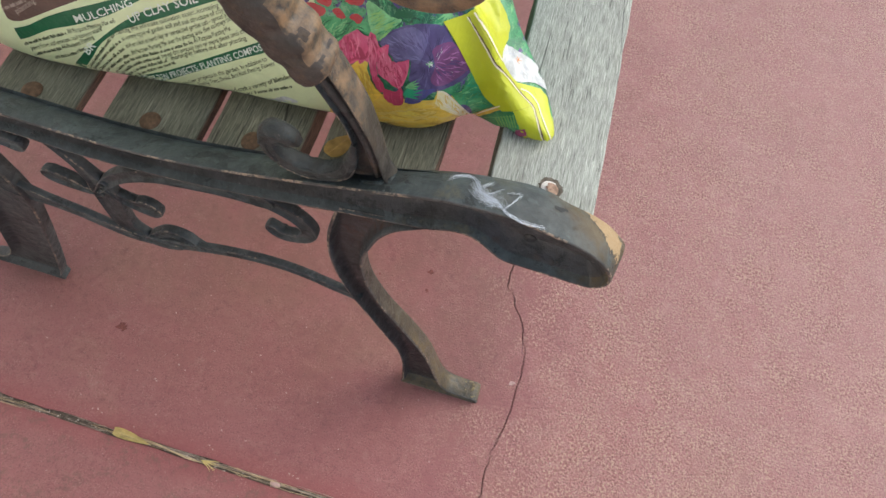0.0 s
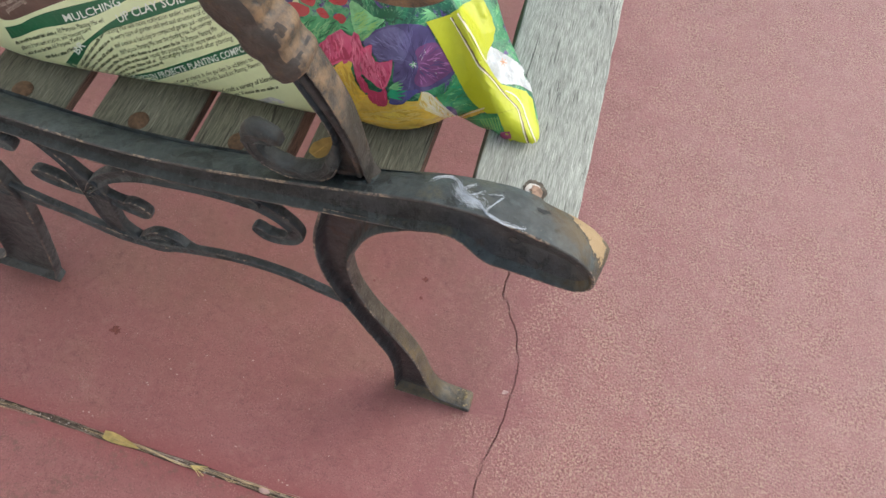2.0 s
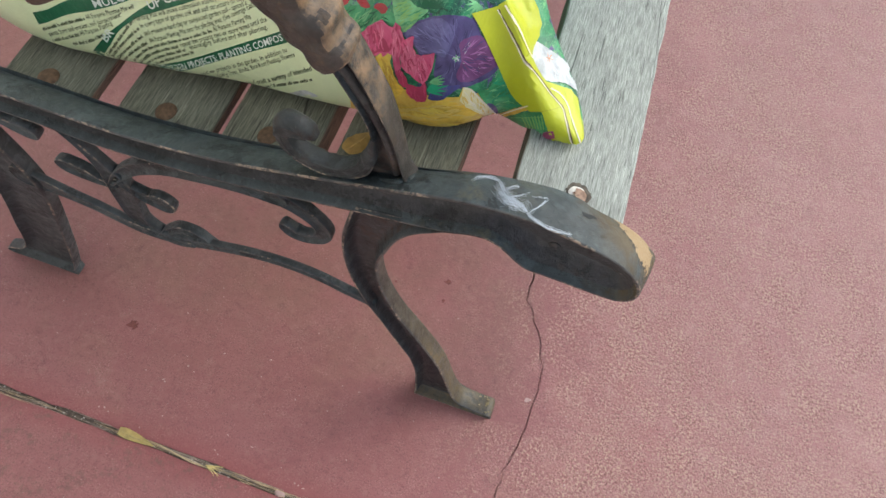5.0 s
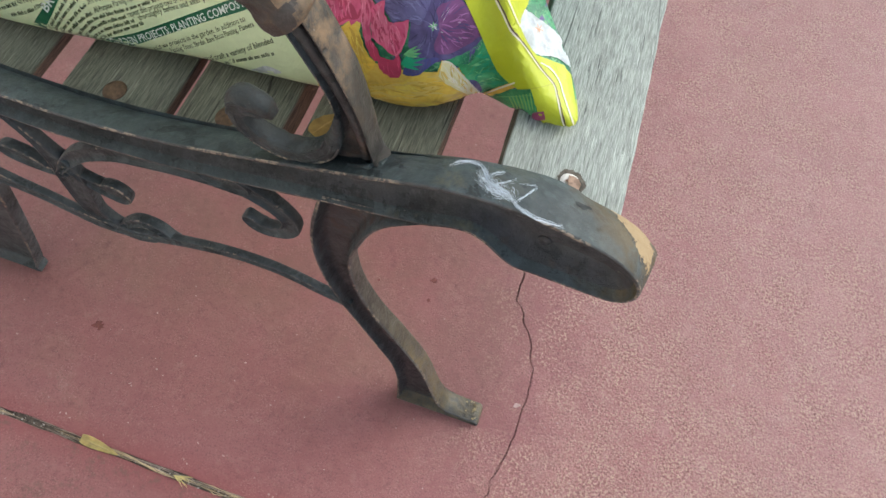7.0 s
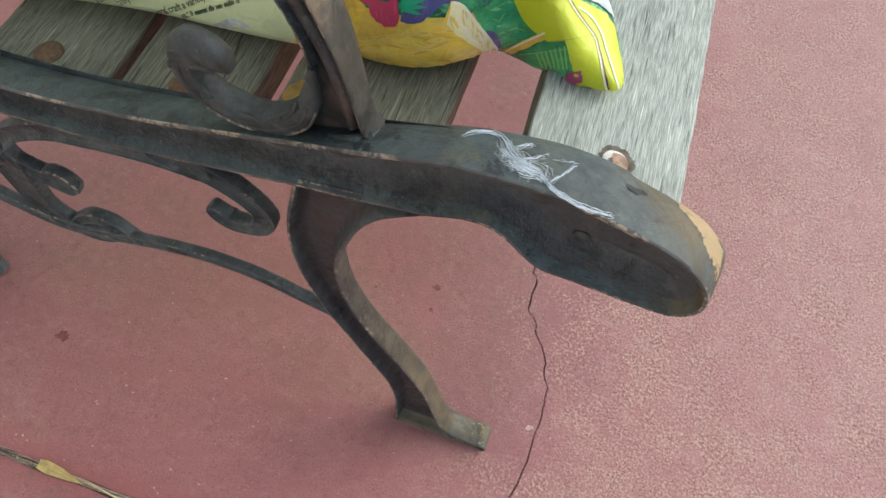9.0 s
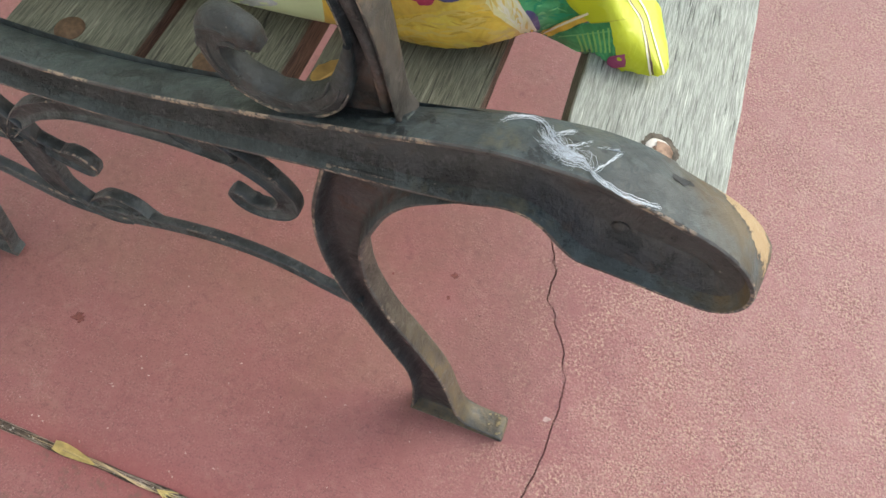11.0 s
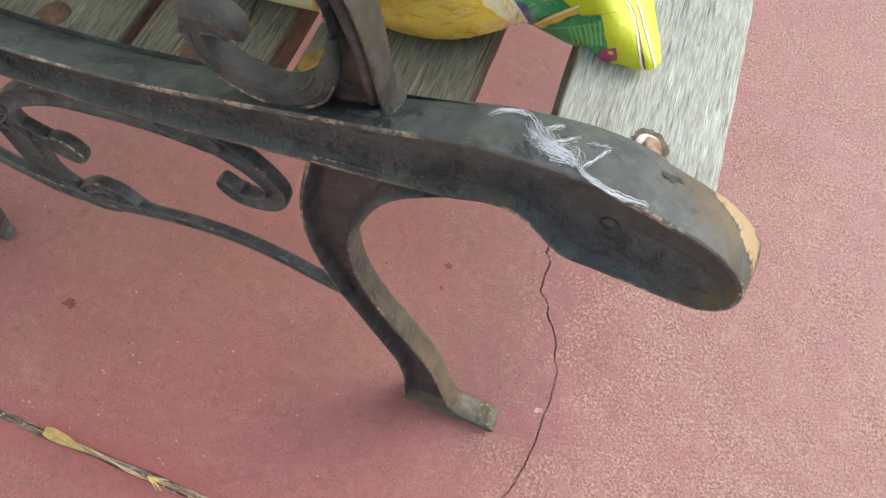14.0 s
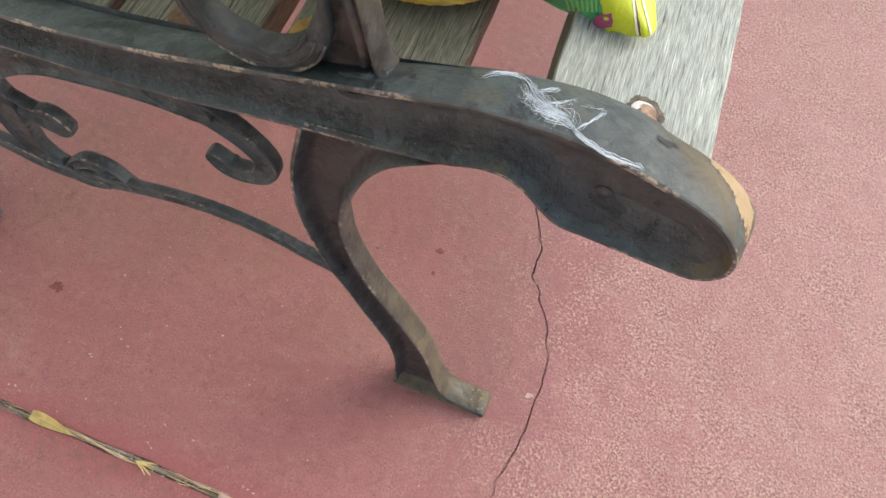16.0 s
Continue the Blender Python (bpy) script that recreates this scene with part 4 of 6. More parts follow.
def slat(x, width, tilt, top, mat, thick=0.012, askew=0.0, side=None):
    """One seat slat with worn edges; the origin lies at the middle of its near end's top."""
    bm = bmesh.new()
    h, w, e = thick, width / 2, 0.0020
    section = [(-w, -h), (-w, -e), (-w + 0.3 * e, -0.3 * e), (-w + e, 0), (-w * 0.33, 0), (w * 0.33, 0), (w - e, 0), (w - 0.3 * e, -0.3 * e), (w, -e), (w, -h)]
    ys = list(np.linspace(0, 0.3, 61)) + list(np.linspace(0.32, BENCH_LENGTH - 0.056, 30))
    rows = []
    for y in ys:
        row = []
        for sx, sz in section:
            worn = 0.0007 * noise.noise((x * 50 + sx * 40, y * 45, sz * 30)) if abs(sx) > w * 0.8 else 0
            row.append(bm.verts.new((sx + worn, y, sz + 0.5 * worn)))
        rows.append(row)
    n = len(section)
    for a, b in zip(rows, rows[1:]):
        for k in range(n):
            f = bm.faces.new((a[k], a[(k + 1) % n], b[(k + 1) % n], b[k]))
            f.material_index = 0 if 1 <= k <= n - 3 else 1
    for row in (rows[0], rows[-1]):
        bm.faces.new(row).material_index = 1
    ob = part("slat", bm, [mat, side or WOOD_SIDE], bench)
    ob.matrix_local = pose(x, 0.0250, top, 0, tilt, askew)
    return ob


def bolt_head(parent, x, y, kind):
    """A rusty domed carriage bolt, or a bright one sunk in its counterbore."""
    bm = bmesh.new()
    if kind == "dome":
        lathe(bm, [(0.0074, 0.0001), (0.0074, 0.0005), (0.0066, 0.0012), (0.0046, 0.0018), (0.002, 0.0021), (0.0004, 0.0022)], (x, y, 0))
        part("bolt", bm, RUST, parent, "rusty domed bolt head")
        return
    lathe(bm, [(0.0076, 0.0001), (0.0076, 0.0002), (0.0066, 0.0003)], (x + 0.0008, y + 0.0010, 0), sides=72)
    for v in bm.verts:
        v.co.x += 0.0011 * noise.noise(v.co * 420) + 0.0009 * noise.noise(v.co * 1500)
        v.co.y += 0.0011 * noise.noise(v.co * 420 + Vector((9, 0, 0))) + 0.0009 * noise.noise(v.co * 1500 + Vector((4, 0, 0)))
    part("bore", bm, HOLE, parent, "dark worn counterbore")
    bm = bmesh.new()
    lathe(bm, [(0.0056, 0.0003), (0.0056, 0.0008), (0.0050, 0.0013), (0.003, 0.0016), (0.0005, 0.0017)], (x, y, 0))
    for v in bm.verts:
        v.co.z += 0.0004 * noise.noise(v.co * 400)
    bolt = part("bolt", bm, STEEL, parent, "bright steel bolt head with flaking rust")
    bm = bmesh.new()
    ring = [bm.verts.new((x + 0.0006 + r * math.cos(a), y - 0.0003 + r * math.sin(a), 0.0027 - 0.0007 * (r / 0.005) ** 2)) for a, r in ((0.3, 0.0050), (0.9, 0.0046), (1.5, 0.0040), (2.2, 0.0044), (2.7, 0.0028), (3.2, 0.0042), (3.7, 0.0024), (4.4, 0.0044), (5.2, 0.0054), (5.8, 0.0050))]
    bm.faces.new(ring)
    bmesh.ops.solidify(bm, geom=bm.faces[:], thickness=0.0006)
    part("rust_flake", bm, RED_RUST, bolt)


SLATS = [(-0.0070, 0.068, 11, WOOD_PALE), (-0.1145, 0.078, -10, WOOD_GREY), (-0.2005, 0.067, -9, WOOD_GREY), (-0.2775, 0.071, -4, WOOD_GREY), (-0.3685, 0.067, 0, WOOD_GREY)]
slats = []
for x, w, tilt, mat in SLATS:
    front = x > -0.05
    slats.append(slat(x, w, tilt, 0.4325 if front else seat_z(x), mat, 0.015 if front or -0.25 < x < -0.15 else 0.0085, 1.7 if front else 0.0, WOOD_GREY if front else None))
bolt_head(slats[0], 0.0025, 0.0157, "sunk")
for s in slats[2:]:
    bolt_head(s, -0.001, 0.0108, "dome")

# the far end frame, a mirror of the near one
for ob in [rail, *rail.children_recursive]:
    twin = ob.copy()
    scene.collection.objects.link(twin)
    twin.parent = bench
    twin.matrix_parent_inverse = Matrix()
    twin.matrix_local = Matrix.Translation((0, BENCH_LENGTH, 0)) @ Matrix.Diagonal((1, -1, 1, 1))
    if ob is rail:
        far_rail = twin
    else:
        twin.parent = far_rail
        twin.matrix_local = Matrix()


# ---- the bag of planting mix on the seat ----
def film_material(name, colour, rough=0.38, spread=0.06, streak=0.0):
    """Printed plastic film; streak: how strongly the ink is brushed in lighter and darker strokes."""
    m, t, b = material(name, rough)
    v = world_coords(t)
    n = noise_tex(t, v, 55, 5, 0.6)
    col = mix(t, grey(t, n, 0.3, 0.7), tuple(c * (1 - spread) for c in colour), tuple(min(1, c * (1 + spread)) for c in colour))
    if streak:
        brush = noise_tex(t, v, 78, 5, 0.62, 0.7)
        col = mix(t, calc(t, "MULTIPLY", grey(t, brush, 0.48, 0.72), streak), col, tuple(min(1, c * 2.0 + 0.10) for c in colour))
        col = mix(t, calc(t, "MULTIPLY", grey(t, brush, 0.48, 0.30), streak), col, tuple(c * 0.32 for c in colour))
    t.links.new(col, b.inputs["Base Color"])
    w = noise_tex(t, v, 38, 4, 0.55, 0.6)
    k = noise_tex(t, v, 120, 3, 0.5, 1.2)
    nn = bump(t, b, w, 0.4, 0.004)
    bump(t, b, k, 0.35, 0.0016, nn)
    return m


def foliage_film():
    """Printed leaves and petals out of focus: blots of greens and violet."""
    m, t, b = material("floral_film", 0.38)
    v = world_coords(t)
    a, c, d = noise_tex(t, v, 34, 5, 0.6, 1.2), noise_tex(t, v, 75, 5, 0.65, 1.5), noise_tex(t, v, 190, 4, 0.7, 1.0)
    col = ramp(t, a, (0.30, (0.014, 0.060, 0.045)), (0.44, (0.022, 0.15, 0.075)), (0.53, (0.045, 0.29, 0.12)), (0.70, (0.14, 0.42, 0.22)))
    col = mix(t, grey(t, c, 0.58, 0.62), col, (0.10, 0.06, 0.22))
    vein = calc(t, "ABSOLUTE", calc(t, "SUBTRACT", noise_tex(t, v, 95, 3, 0.5, 2.0), 0.5))
    col = mix(t, calc(t, "MULTIPLY", grey(t, vein, 0.020, 0.006), 0.6), col, (0.16, 0.40, 0.20))
    col = mix(t, calc(t, "MULTIPLY", grey(t, d, 0.58, 0.63), 0.6), col, (0.24, 0.46, 0.24))
    col = mix(t, calc(t, "MULTIPLY", grey(t, d, 0.42, 0.36), 0.7), col, (0.006, 0.025, 0.018))
    t.links.new(col, b.inputs["Base Color"])
    w = noise_tex(t, v, 38, 4, 0.55, 0.6)
    bump(t, b, w, 0.4, 0.004)
    return m


CREAM = film_material("cream_film", (0.68, 0.765, 0.47))
GREEN_FILM = foliage_film()
GOLD_FILM = film_material("golden_film", (0.72, 0.47, 0.08), 0.38, 0.15, 0.35)
YELLOW_FILM = film_material("acid_yellow_film", (0.49, 0.535, 0.018), 0.4, 0.06)
OUTLINE = [(-0.52, 0.105), (-0.45, 0.072), (-0.395, 0.056), (-0.34, 0.056), (-0.29, 0.060), (-0.228, 0.063), (-0.165, 0.060), (-0.122, 0.059), (-0.102, 0.0575), (-0.087, 0.0600), (-0.075, 0.0665), (-0.0615, 0.0765), (-0.048, 0.0735), (-0.033, 0.0690), (-0.0145, 0.0690), (-0.0115, 0.0715),
           (-0.0125, 0.082), (-0.0245, 0.105), (-0.044, 0.122), (-0.061, 0.141), (-0.070, 0.19), (-0.088, 0.26), (-0.12, 0.36), (-0.22, 0.42), (-0.36, 0.40), (-0.47, 0.33), (-0.535, 0.20)]
BAG_C = np.array([-0.26, 0.21])


def bag_height(x, y, d):
    """Height of the film over the seat, d metres inside the outline."""
    top = np.interp(x, [-0.5, -0.25, -0.1, -0.062, -0.048, -0.03, -0.012], [0.11, 0.118, 0.092, 0.060, 0.036, 0.019, 0.008])
    radius = np.interp(x, [-0.3, -0.1, -0.02], [0.085, 0.06, 0.045])
    q = min(d / radius, 1.0)
    z = top * (1 - (1 - q) ** 2.4) ** (1 / 2.4)
    # pinched fold that runs in from the front edge
    ax, ay, bx, by = -0.318, 0.05, -0.215, 0.13
    t = ((x - ax) * (bx - ax) + (y - ay) * (by - ay)) / ((bx - ax) ** 2 + (by - ay) ** 2)
    off = ((x - ax) * (by - ay) - (y - ay) * (bx - ax)) / math.hypot(bx - ax, by - ay)
    along = max(0.0, min(1.0, 1.3 - abs(t - 0.35) * 1.2))
    z -= q**0.5 * along * (0.029 * math.exp(-((off / 0.0055) ** 2)) - 0.011 * math.exp(-(((off + 0.016) / 0.010) ** 2)) - 0.005 * math.exp(-(((off - 0.02) / 0.013) ** 2)))
    z += q * 0.0045 * noise.noise((x * 22, y * 22, 3.0)) + q * 0.0012 * noise.noise((x * 70, y * 70, 7.0))
    return z


def bag_body():
    p = spline(OUTLINE, 0.0035, True)
    n = len(p)
    inside = [0, 0.001, 0.0022, 0.004, 0.006, 0.0085, 0.0115, 0.015, 0.019, 0.024, 0.03, 0.037, 0.045, 0.054, 0.064, 0.076, 0.09, 0.105, 0.12, 0.135, 0.15]
    bm = bmesh.new()
    rings = []
    for inset, lift in ((0.05, 0.0015), (0.02, 0.002), (0.009, 0.0045), (0.003, 0.0095)):
        ring = []
        for x, y in p:
            v = BAG_C - (x, y)
            k = v / np.linalg.norm(v)
            qx, qy = (x, y) + k * inset
            ring.append(bm.verts.new((qx, qy, seat_z(qx) + lift * (1.0 if x < -0.03 else 0.4))))
        rings.append(ring)
    for d in inside:
        ring = []
        for x, y in p:
            v = BAG_C - (x, y)
            far = np.linalg.norm(v)
            dd = d * min(1.0, far / 0.16)
            qx, qy = (x, y) + v / far * dd
            ring.append(bm.verts.new((qx, qy, seat_z(x) + np.interp(x, [-0.1, -0.075, -0.061, -0.045, -0.03, -0.012], [0.016, 0.019, 0.023, 0.018, 0.011, 0.004]) + (seat_z(qx) - seat_z(x)) * min(1, d / 0.05) + bag_height(qx, qy, d * 0.92))))
        rings.append(ring)
    for a, b in zip(rings, rings[1:]):
        for k in range(n):
            bm.faces.new((a[k], a[(k + 1) % n], b[(k + 1) % n], b[k]))
    for ring in (rings[0], rings[-1]):
        c = sum((v.co for v in ring), Vector()) / n
        mid = bm.verts.new(c)
        for k in range(n):
            bm.faces.new((ring[k], ring[(k + 1) % n], mid))
    for f in bm.faces:
        c = f.calc_center_median()
        if c.x + 0.6 * c.y > -0.116:
            f.material_index = 1
            if c.x > -0.034 and c.z - seat_z(c.x) < 0.008 and c.y < 0.1:
                f.material_index = 3
            elif c.x < -0.067 and c.y < 0.09 and c.z - seat_z(c.x) < 0.030:
                f.material_index = 2
    return part("planting_mix_bag", bm, [CREAM, GREEN_FILM, GOLD_FILM, YELLOW_FILM])


bag = bag_body()
tagged(bag, "full plastic planting-mix bag with floral print lying on the slats", "bag")

# ---- bag print ----
# The print is laid out on a slanted plane (millimetres along PRINT_A and PRINT_B) and pressed onto the film along PRINT_IN.
PRINT_IN = Vector((-0.12, 0.24, -0.29)).normalized()
PRINT_A = (Vector((1, 0, 0)) - PRINT_IN * PRINT_IN.x).normalized()
PRINT_B = PRINT_A.cross(PRINT_IN)
if PRINT_B.z < 0:
    PRINT_B = -PRINT_B
bag_bm = bmesh.new()
bag_bm.from_mesh(bag.data)
bag_tree = BVHTree.FromBMesh(bag_bm)
bag_bm.free()
LIFT = 0.0001


def press(a, b, lift):
    start = PRINT_A * (a / 1000) + PRINT_B * (b / 1000) - PRINT_IN
    place, normal, _, _ = bag_tree.ray_cast(start, PRINT_IN)
    return None if place is None else place + normal * lift


def press_mesh(bm, lift, longest=0.0028):
    """Cuts long edges of a flat mesh in print millimetres and lays it on the film."""
    for _ in range(7):
        long = [e for e in bm.edges if e.calc_length() > longest * 1000]
        if not long:
            break
        bmesh.ops.subdivide_edges(bm, edges=long, cuts=1)
        bmesh.ops.triangulate(bm, faces=[f for f in bm.faces if len(f.verts) > 3])
    lost = []
    for v in bm.verts:
        p = press(v.co.x, v.co.y, lift)
        if p is None:
            lost.append(v)
        else:
            v.co = p
    if lost:
        bmesh.ops.delete(bm, geom=lost, context="VERTS")


def shape(name, outline, mat, layer, curve=True, label=""):
    bm = bmesh.new()
    if curve:
        p = spline(outline, 1.0, True)
    else:
        p = [np.array(q) + (np.array(r) - q) * k / 4 for q, r in zip(outline, outline[1:] + outline[:1]) for k in range(4)]
    p = [(x + 0.5 * noise.noise((x * 0.55, y * 0.55, 1.0)), y + 0.5 * noise.noise((x * 0.55, y * 0.55, 9.0))) for x, y in p]
    f = bm.faces.new([bm.verts.new((x, y, 0)) for x, y in p])
    bmesh.ops.triangulate(bm, faces=[f], ngon_method="EAR_CLIP")
    press_mesh(bm, LIFT * layer)
    return part(name, bm, mat, bag, label)


def band(name, upper, lower, mat, layer, label=""):
    """A strip between two curves."""
    u, l = (spline(k, 1.5) for k in (upper, lower))
    n = 40
    bm = bmesh.new()
    rows = []
    for i in range(n + 1):
        p, q = (np.array([np.interp(i / n, np.linspace(0, 1, len(c)), c[:, j]) for j in (0, 1)]) for c in (u, l))
        rows.append([bm.verts.new((*(p + (q - p) * k / 4), 0)) for k in range(5)])
    for r, s in zip(rows, rows[1:]):
        for k in range(4):
            bm.faces.new((r[k], s[k], s[k + 1], r[k + 1]))
    press_mesh(bm, LIFT * layer)
    return part(name, bm, mat, bag, label)


class Path:
    """A curve in the print, by share of its length."""

    def __init__(self, ctrl):
        self.p = spline(ctrl, 0.8)
        self.s = np.r_[0, np.cumsum(np.linalg.norm(np.diff(self.p, axis=0), axis=1))]
        self.length = self.s[-1]

    def at(self, s, off):
        x, y = (float(np.interp(s, self.s, self.p[:, j])) for j in (0, 1))
        x2, y2 = (float(np.interp(min(s + 0.6, self.length), self.s, self.p[:, j])) - float(np.interp(max(min(s, self.length - 0.6) - 0.6, 0), self.s, self.p[:, j])) for j in (0, 1))
        d = math.hypot(x2, y2) or 1
        return x - y2 / d * off, y + x2 / d * off


def stroke(name, ctrl, width, mat, layer, label=""):
    path = Path(ctrl)
    n = max(4, int(path.length / 1.5))
    bm = bmesh.new()
    rows = [[bm.verts.new((*path.at(path.length * i / n, o * width / 2), 0)) for o in (-1, 1)] for i in range(n + 1)]
    for r, s in zip(rows, rows[1:]):
        bm.faces.new((r[0], s[0], s[1], r[1]))
    press_mesh(bm, LIFT * layer)
    return part(name, bm, mat, bag, label)


def words(ctrl, text, height, mat, layer, start=0.0, end=1.0, bold=0.0):
    """Built-in lettering along a path, filling it from start to end; height is that of a capital."""
    cu = bpy.data.curves.new("lettering", "FONT")
    cu.body, cu.size, cu.offset = text, 1.0, bold
    cu.resolution_u = 2
    ob = bpy.data.objects.new("lettering", cu)
    scene.collection.objects.link(ob)
    bpy.context.view_layer.update()
    me = bpy.data.meshes.new_from_object(ob.evaluated_get(bpy.context.evaluated_depsgraph_get()))
    bpy.data.objects.remove(ob)
    bm = bmesh.new()
    bm.from_mesh(me)
    bpy.data.meshes.remove(me)
    path = Path(ctrl)
    far = max(v.co.x for v in bm.verts)
    for v in bm.verts:
        x, y = path.at(path.length * (start + (end - start) * v.co.x / far), v.co.y / 0.69 * height)
        v.co = (x, y, 0)
    bmesh.ops.triangulate(bm, faces=bm.faces[:])
    press_mesh(bm, LIFT * layer, 0.004)
    return part("lettering", bm, mat, bag)


def bars(ctrl, height, mat, layer, start=0.0, end=1.0, seed=0):
    """Small print that cannot be read: word-long bars."""
    r = random.Random(seed)
    path = Path(ctrl)
    bm = bmesh.new()
    s, stop = path.length * start, path.length * end
    while s < stop - 1:
        for _ in range(r.randint(2, 9)):
            w, h = r.uniform(0.35, 0.8), height * r.choice((0.7, 0.7, 0.72, 1.0))
            if s + w > stop:
                break
            c = [bm.verts.new((*path.at(s + k * w, o), 0)) for k, o in ((0, 0), (1, 0), (1, h), (0, h))]
            bm.faces.new(c)
            s += w + 0.30
        s += 0.9
    press_mesh(bm, LIFT * layer)
    return part("small_print", bm, mat, bag)


INK_GREEN = film_material("band_green_film", (0.015, 0.125, 0.055), 0.35, 0.12)
INK_DARK = film_material("print_dark_green", (0.05, 0.075, 0.03), 0.45, 0.1)
INK_WHITE = film_material("print_white", (0.72, 0.78, 0.72), 0.4, 0.05)
INK_BROWN = film_material("print_brown", (0.105, 0.058, 0.045), 0.4, 0.15)
INK_YELLOW = YELLOW_FILM
INK_GOLD = film_material("golden_petal_film", (0.78, 0.52, 0.07), 0.38, 0.2, 0.45)
INK_PALE = film_material("pale_petal_film", (0.78, 0.70, 0.36), 0.38, 0.2, 0.35)
INK_PINK = film_material("pink_petal_film", (0.62, 0.085, 0.19), 0.38, 0.25, 0.35)
INK_ROSE = film_material("rose_petal_film", (0.80, 0.22, 0.34), 0.38, 0.2, 0.5)
INK_RED = film_material("red_petal_film", (0.50, 0.02, 0.03), 0.38, 0.2, 0.4)
INK_VIOLET = film_material("violet_petal_film", (0.085, 0.068, 0.185), 0.38, 0.25, 0.4)
INK_LILAC = film_material("lilac_petal_film", (0.125, 0.115, 0.26), 0.38, 0.25, 0.4)
INK_PLUM = film_material("plum_petal_film", (0.175, 0.062, 0.175), 0.38, 0.25, 0.4)
INK_LEAF = film_material("leaf_green_film", (0.05, 0.30, 0.11), 0.38, 0.2, 0.6)
INK_MINT = film_material("light_leaf_film", (0.17, 0.46, 0.19), 0.38, 0.2, 0.5)
INK_PETAL = film_material("white_petal_film", (0.50, 0.54, 0.54), 0.38, 0.25, 0.5)
INK_LINE = film_material("shaded_yellow_ink", (0.40, 0.42, 0.02), 0.4, 0.1)
INK_ORANGE = film_material("orange_film", (0.72, 0.25, 0.03), 0.38, 0.2)
INK_PALE_TEXT = film_material("print_greyed_white", (0.42, 0.36, 0.31), 0.4, 0.1)
INK_LIME = film_material("lime_leaf_film", (0.25, 0.52, 0.15), 0.38, 0.2)
INK_TEAL = film_material("teal_leaf_film", (0.03, 0.34, 0.17), 0.38, 0.2)
INK_CORAL = film_material("coral_petal_film", (0.45, 0.055, 0.06), 0.38, 0.2)
INK_SKY = film_material("sky_petal_film", (0.20, 0.20, 0.40), 0.38, 0.2)
INK_MAUVE = film_material("mauve_petal_film", (0.36, 0.15, 0.34), 0.38, 0.2)
INK_INDIGO = film_material("indigo_petal_film", (0.085, 0.085, 0.27), 0.38, 0.2)
INK_NIGHT = film_material("night_petal_film", (0.045, 0.038, 0.11), 0.38, 0.2)
INK_OCHRE = film_material("ochre_petal_film", (0.64, 0.40, 0.06), 0.38, 0.15)
INK_CREAM = film_material("cream_petal_film", (0.84, 0.78, 0.60), 0.38, 0.1)
INK_SNOW = film_material("snow_petal_film", (0.58, 0.62, 0.62), 0.38, 0.1)
INK_CLOUD = film_material("cloud_petal_film", (0.42, 0.47, 0.52), 0.38, 0.1)
INK_SUN = film_material("sunny_petal_film", (0.76, 0.56, 0.15), 0.38, 0.15)
INK_CRIMSON = film_material("crimson_petal_film", (0.47, 0.050, 0.115), 0.38, 0.2)
INK_SALMON = film_material("salmon_petal_film", (0.70, 0.17, 0.28), 0.38, 0.15)
INK_SQUARE = film_material("wine_film", (0.32, 0.06, 0.15), 0.38, 0.1)

# written side
shape("brown_panel", [(-443.4, 331.1), (-445.2, 320.0), (-441.8, 318.1), (-435.4, 319.4), (-425.6, 324.7), (-408.5, 335.1), (-392.7, 343.7), (-416.7, 338.7)], INK_BROWN, 1, label="brown printed panel")
words([(-436.7, 323.2), (-428.9, 328.6), (-421.7, 334.1)], "planting", 3.2, INK_PALE_TEXT, 2)
bars([(-445.7, 323.0), (-437.5, 327.5), (-427.6, 333.3)], 2.4, INK_PALE_TEXT, 2, seed=31)
band("green_band", [(-442.7, 312.8), (-431.6, 317.5), (-420.1, 324.7), (-409.5, 330.5), (-396.0, 337.0), (-380.3, 344.7), (-371.8, 349.2)], [(-441.2, 305.7), (-432.5, 309.9), (-420.7, 316.7), (-412.0, 320.8), (-401.9, 324.8), (-388.5, 331.1), (-377.6, 337.4), (-365.7, 345.0), (-354.5, 352.6)], INK_GREEN, 1, "dark green printed band")
words([(-398.0, 327.9), (-386.5, 333.0), (-373.8, 340.4), (-359.7, 347.8)], "MULCHING", 4.2, INK_WHITE, 2, bold=0.012)
bars([(-439.0, 302.4), (-425.1, 309.2), (-413.9, 314.5), (-405.2, 318.6)], 2.0, INK_DARK, 2, seed=1)
words([(-404.4, 319.2), (-393.1, 324.3), (-383.7, 328.9), (-372.3, 334.6)], "All Purpose Planting Mix will", 2.7, INK_DARK, 2)
words([(-435.8, 299.8), (-415.7, 309.1), (-394.1, 319.7), (-381.5, 327.3)], "plants from soil erosion, soil temperature", 2.7, INK_DARK, 2)
bars([(-435.1, 295.9), (-424.3, 300.9), (-412.8, 306.4)], 2.0, INK_DARK, 2, seed=2)
words([(-411.8, 307.1), (-399.4, 313.1), (-387.5, 320.7)], "All Purpose Planting", 2.7, INK_DARK, 2)
bars([(-419.4, 298.3), (-405.7, 304.4), (-394.1, 312.3)], 2.0, INK_DARK, 2, seed=3)
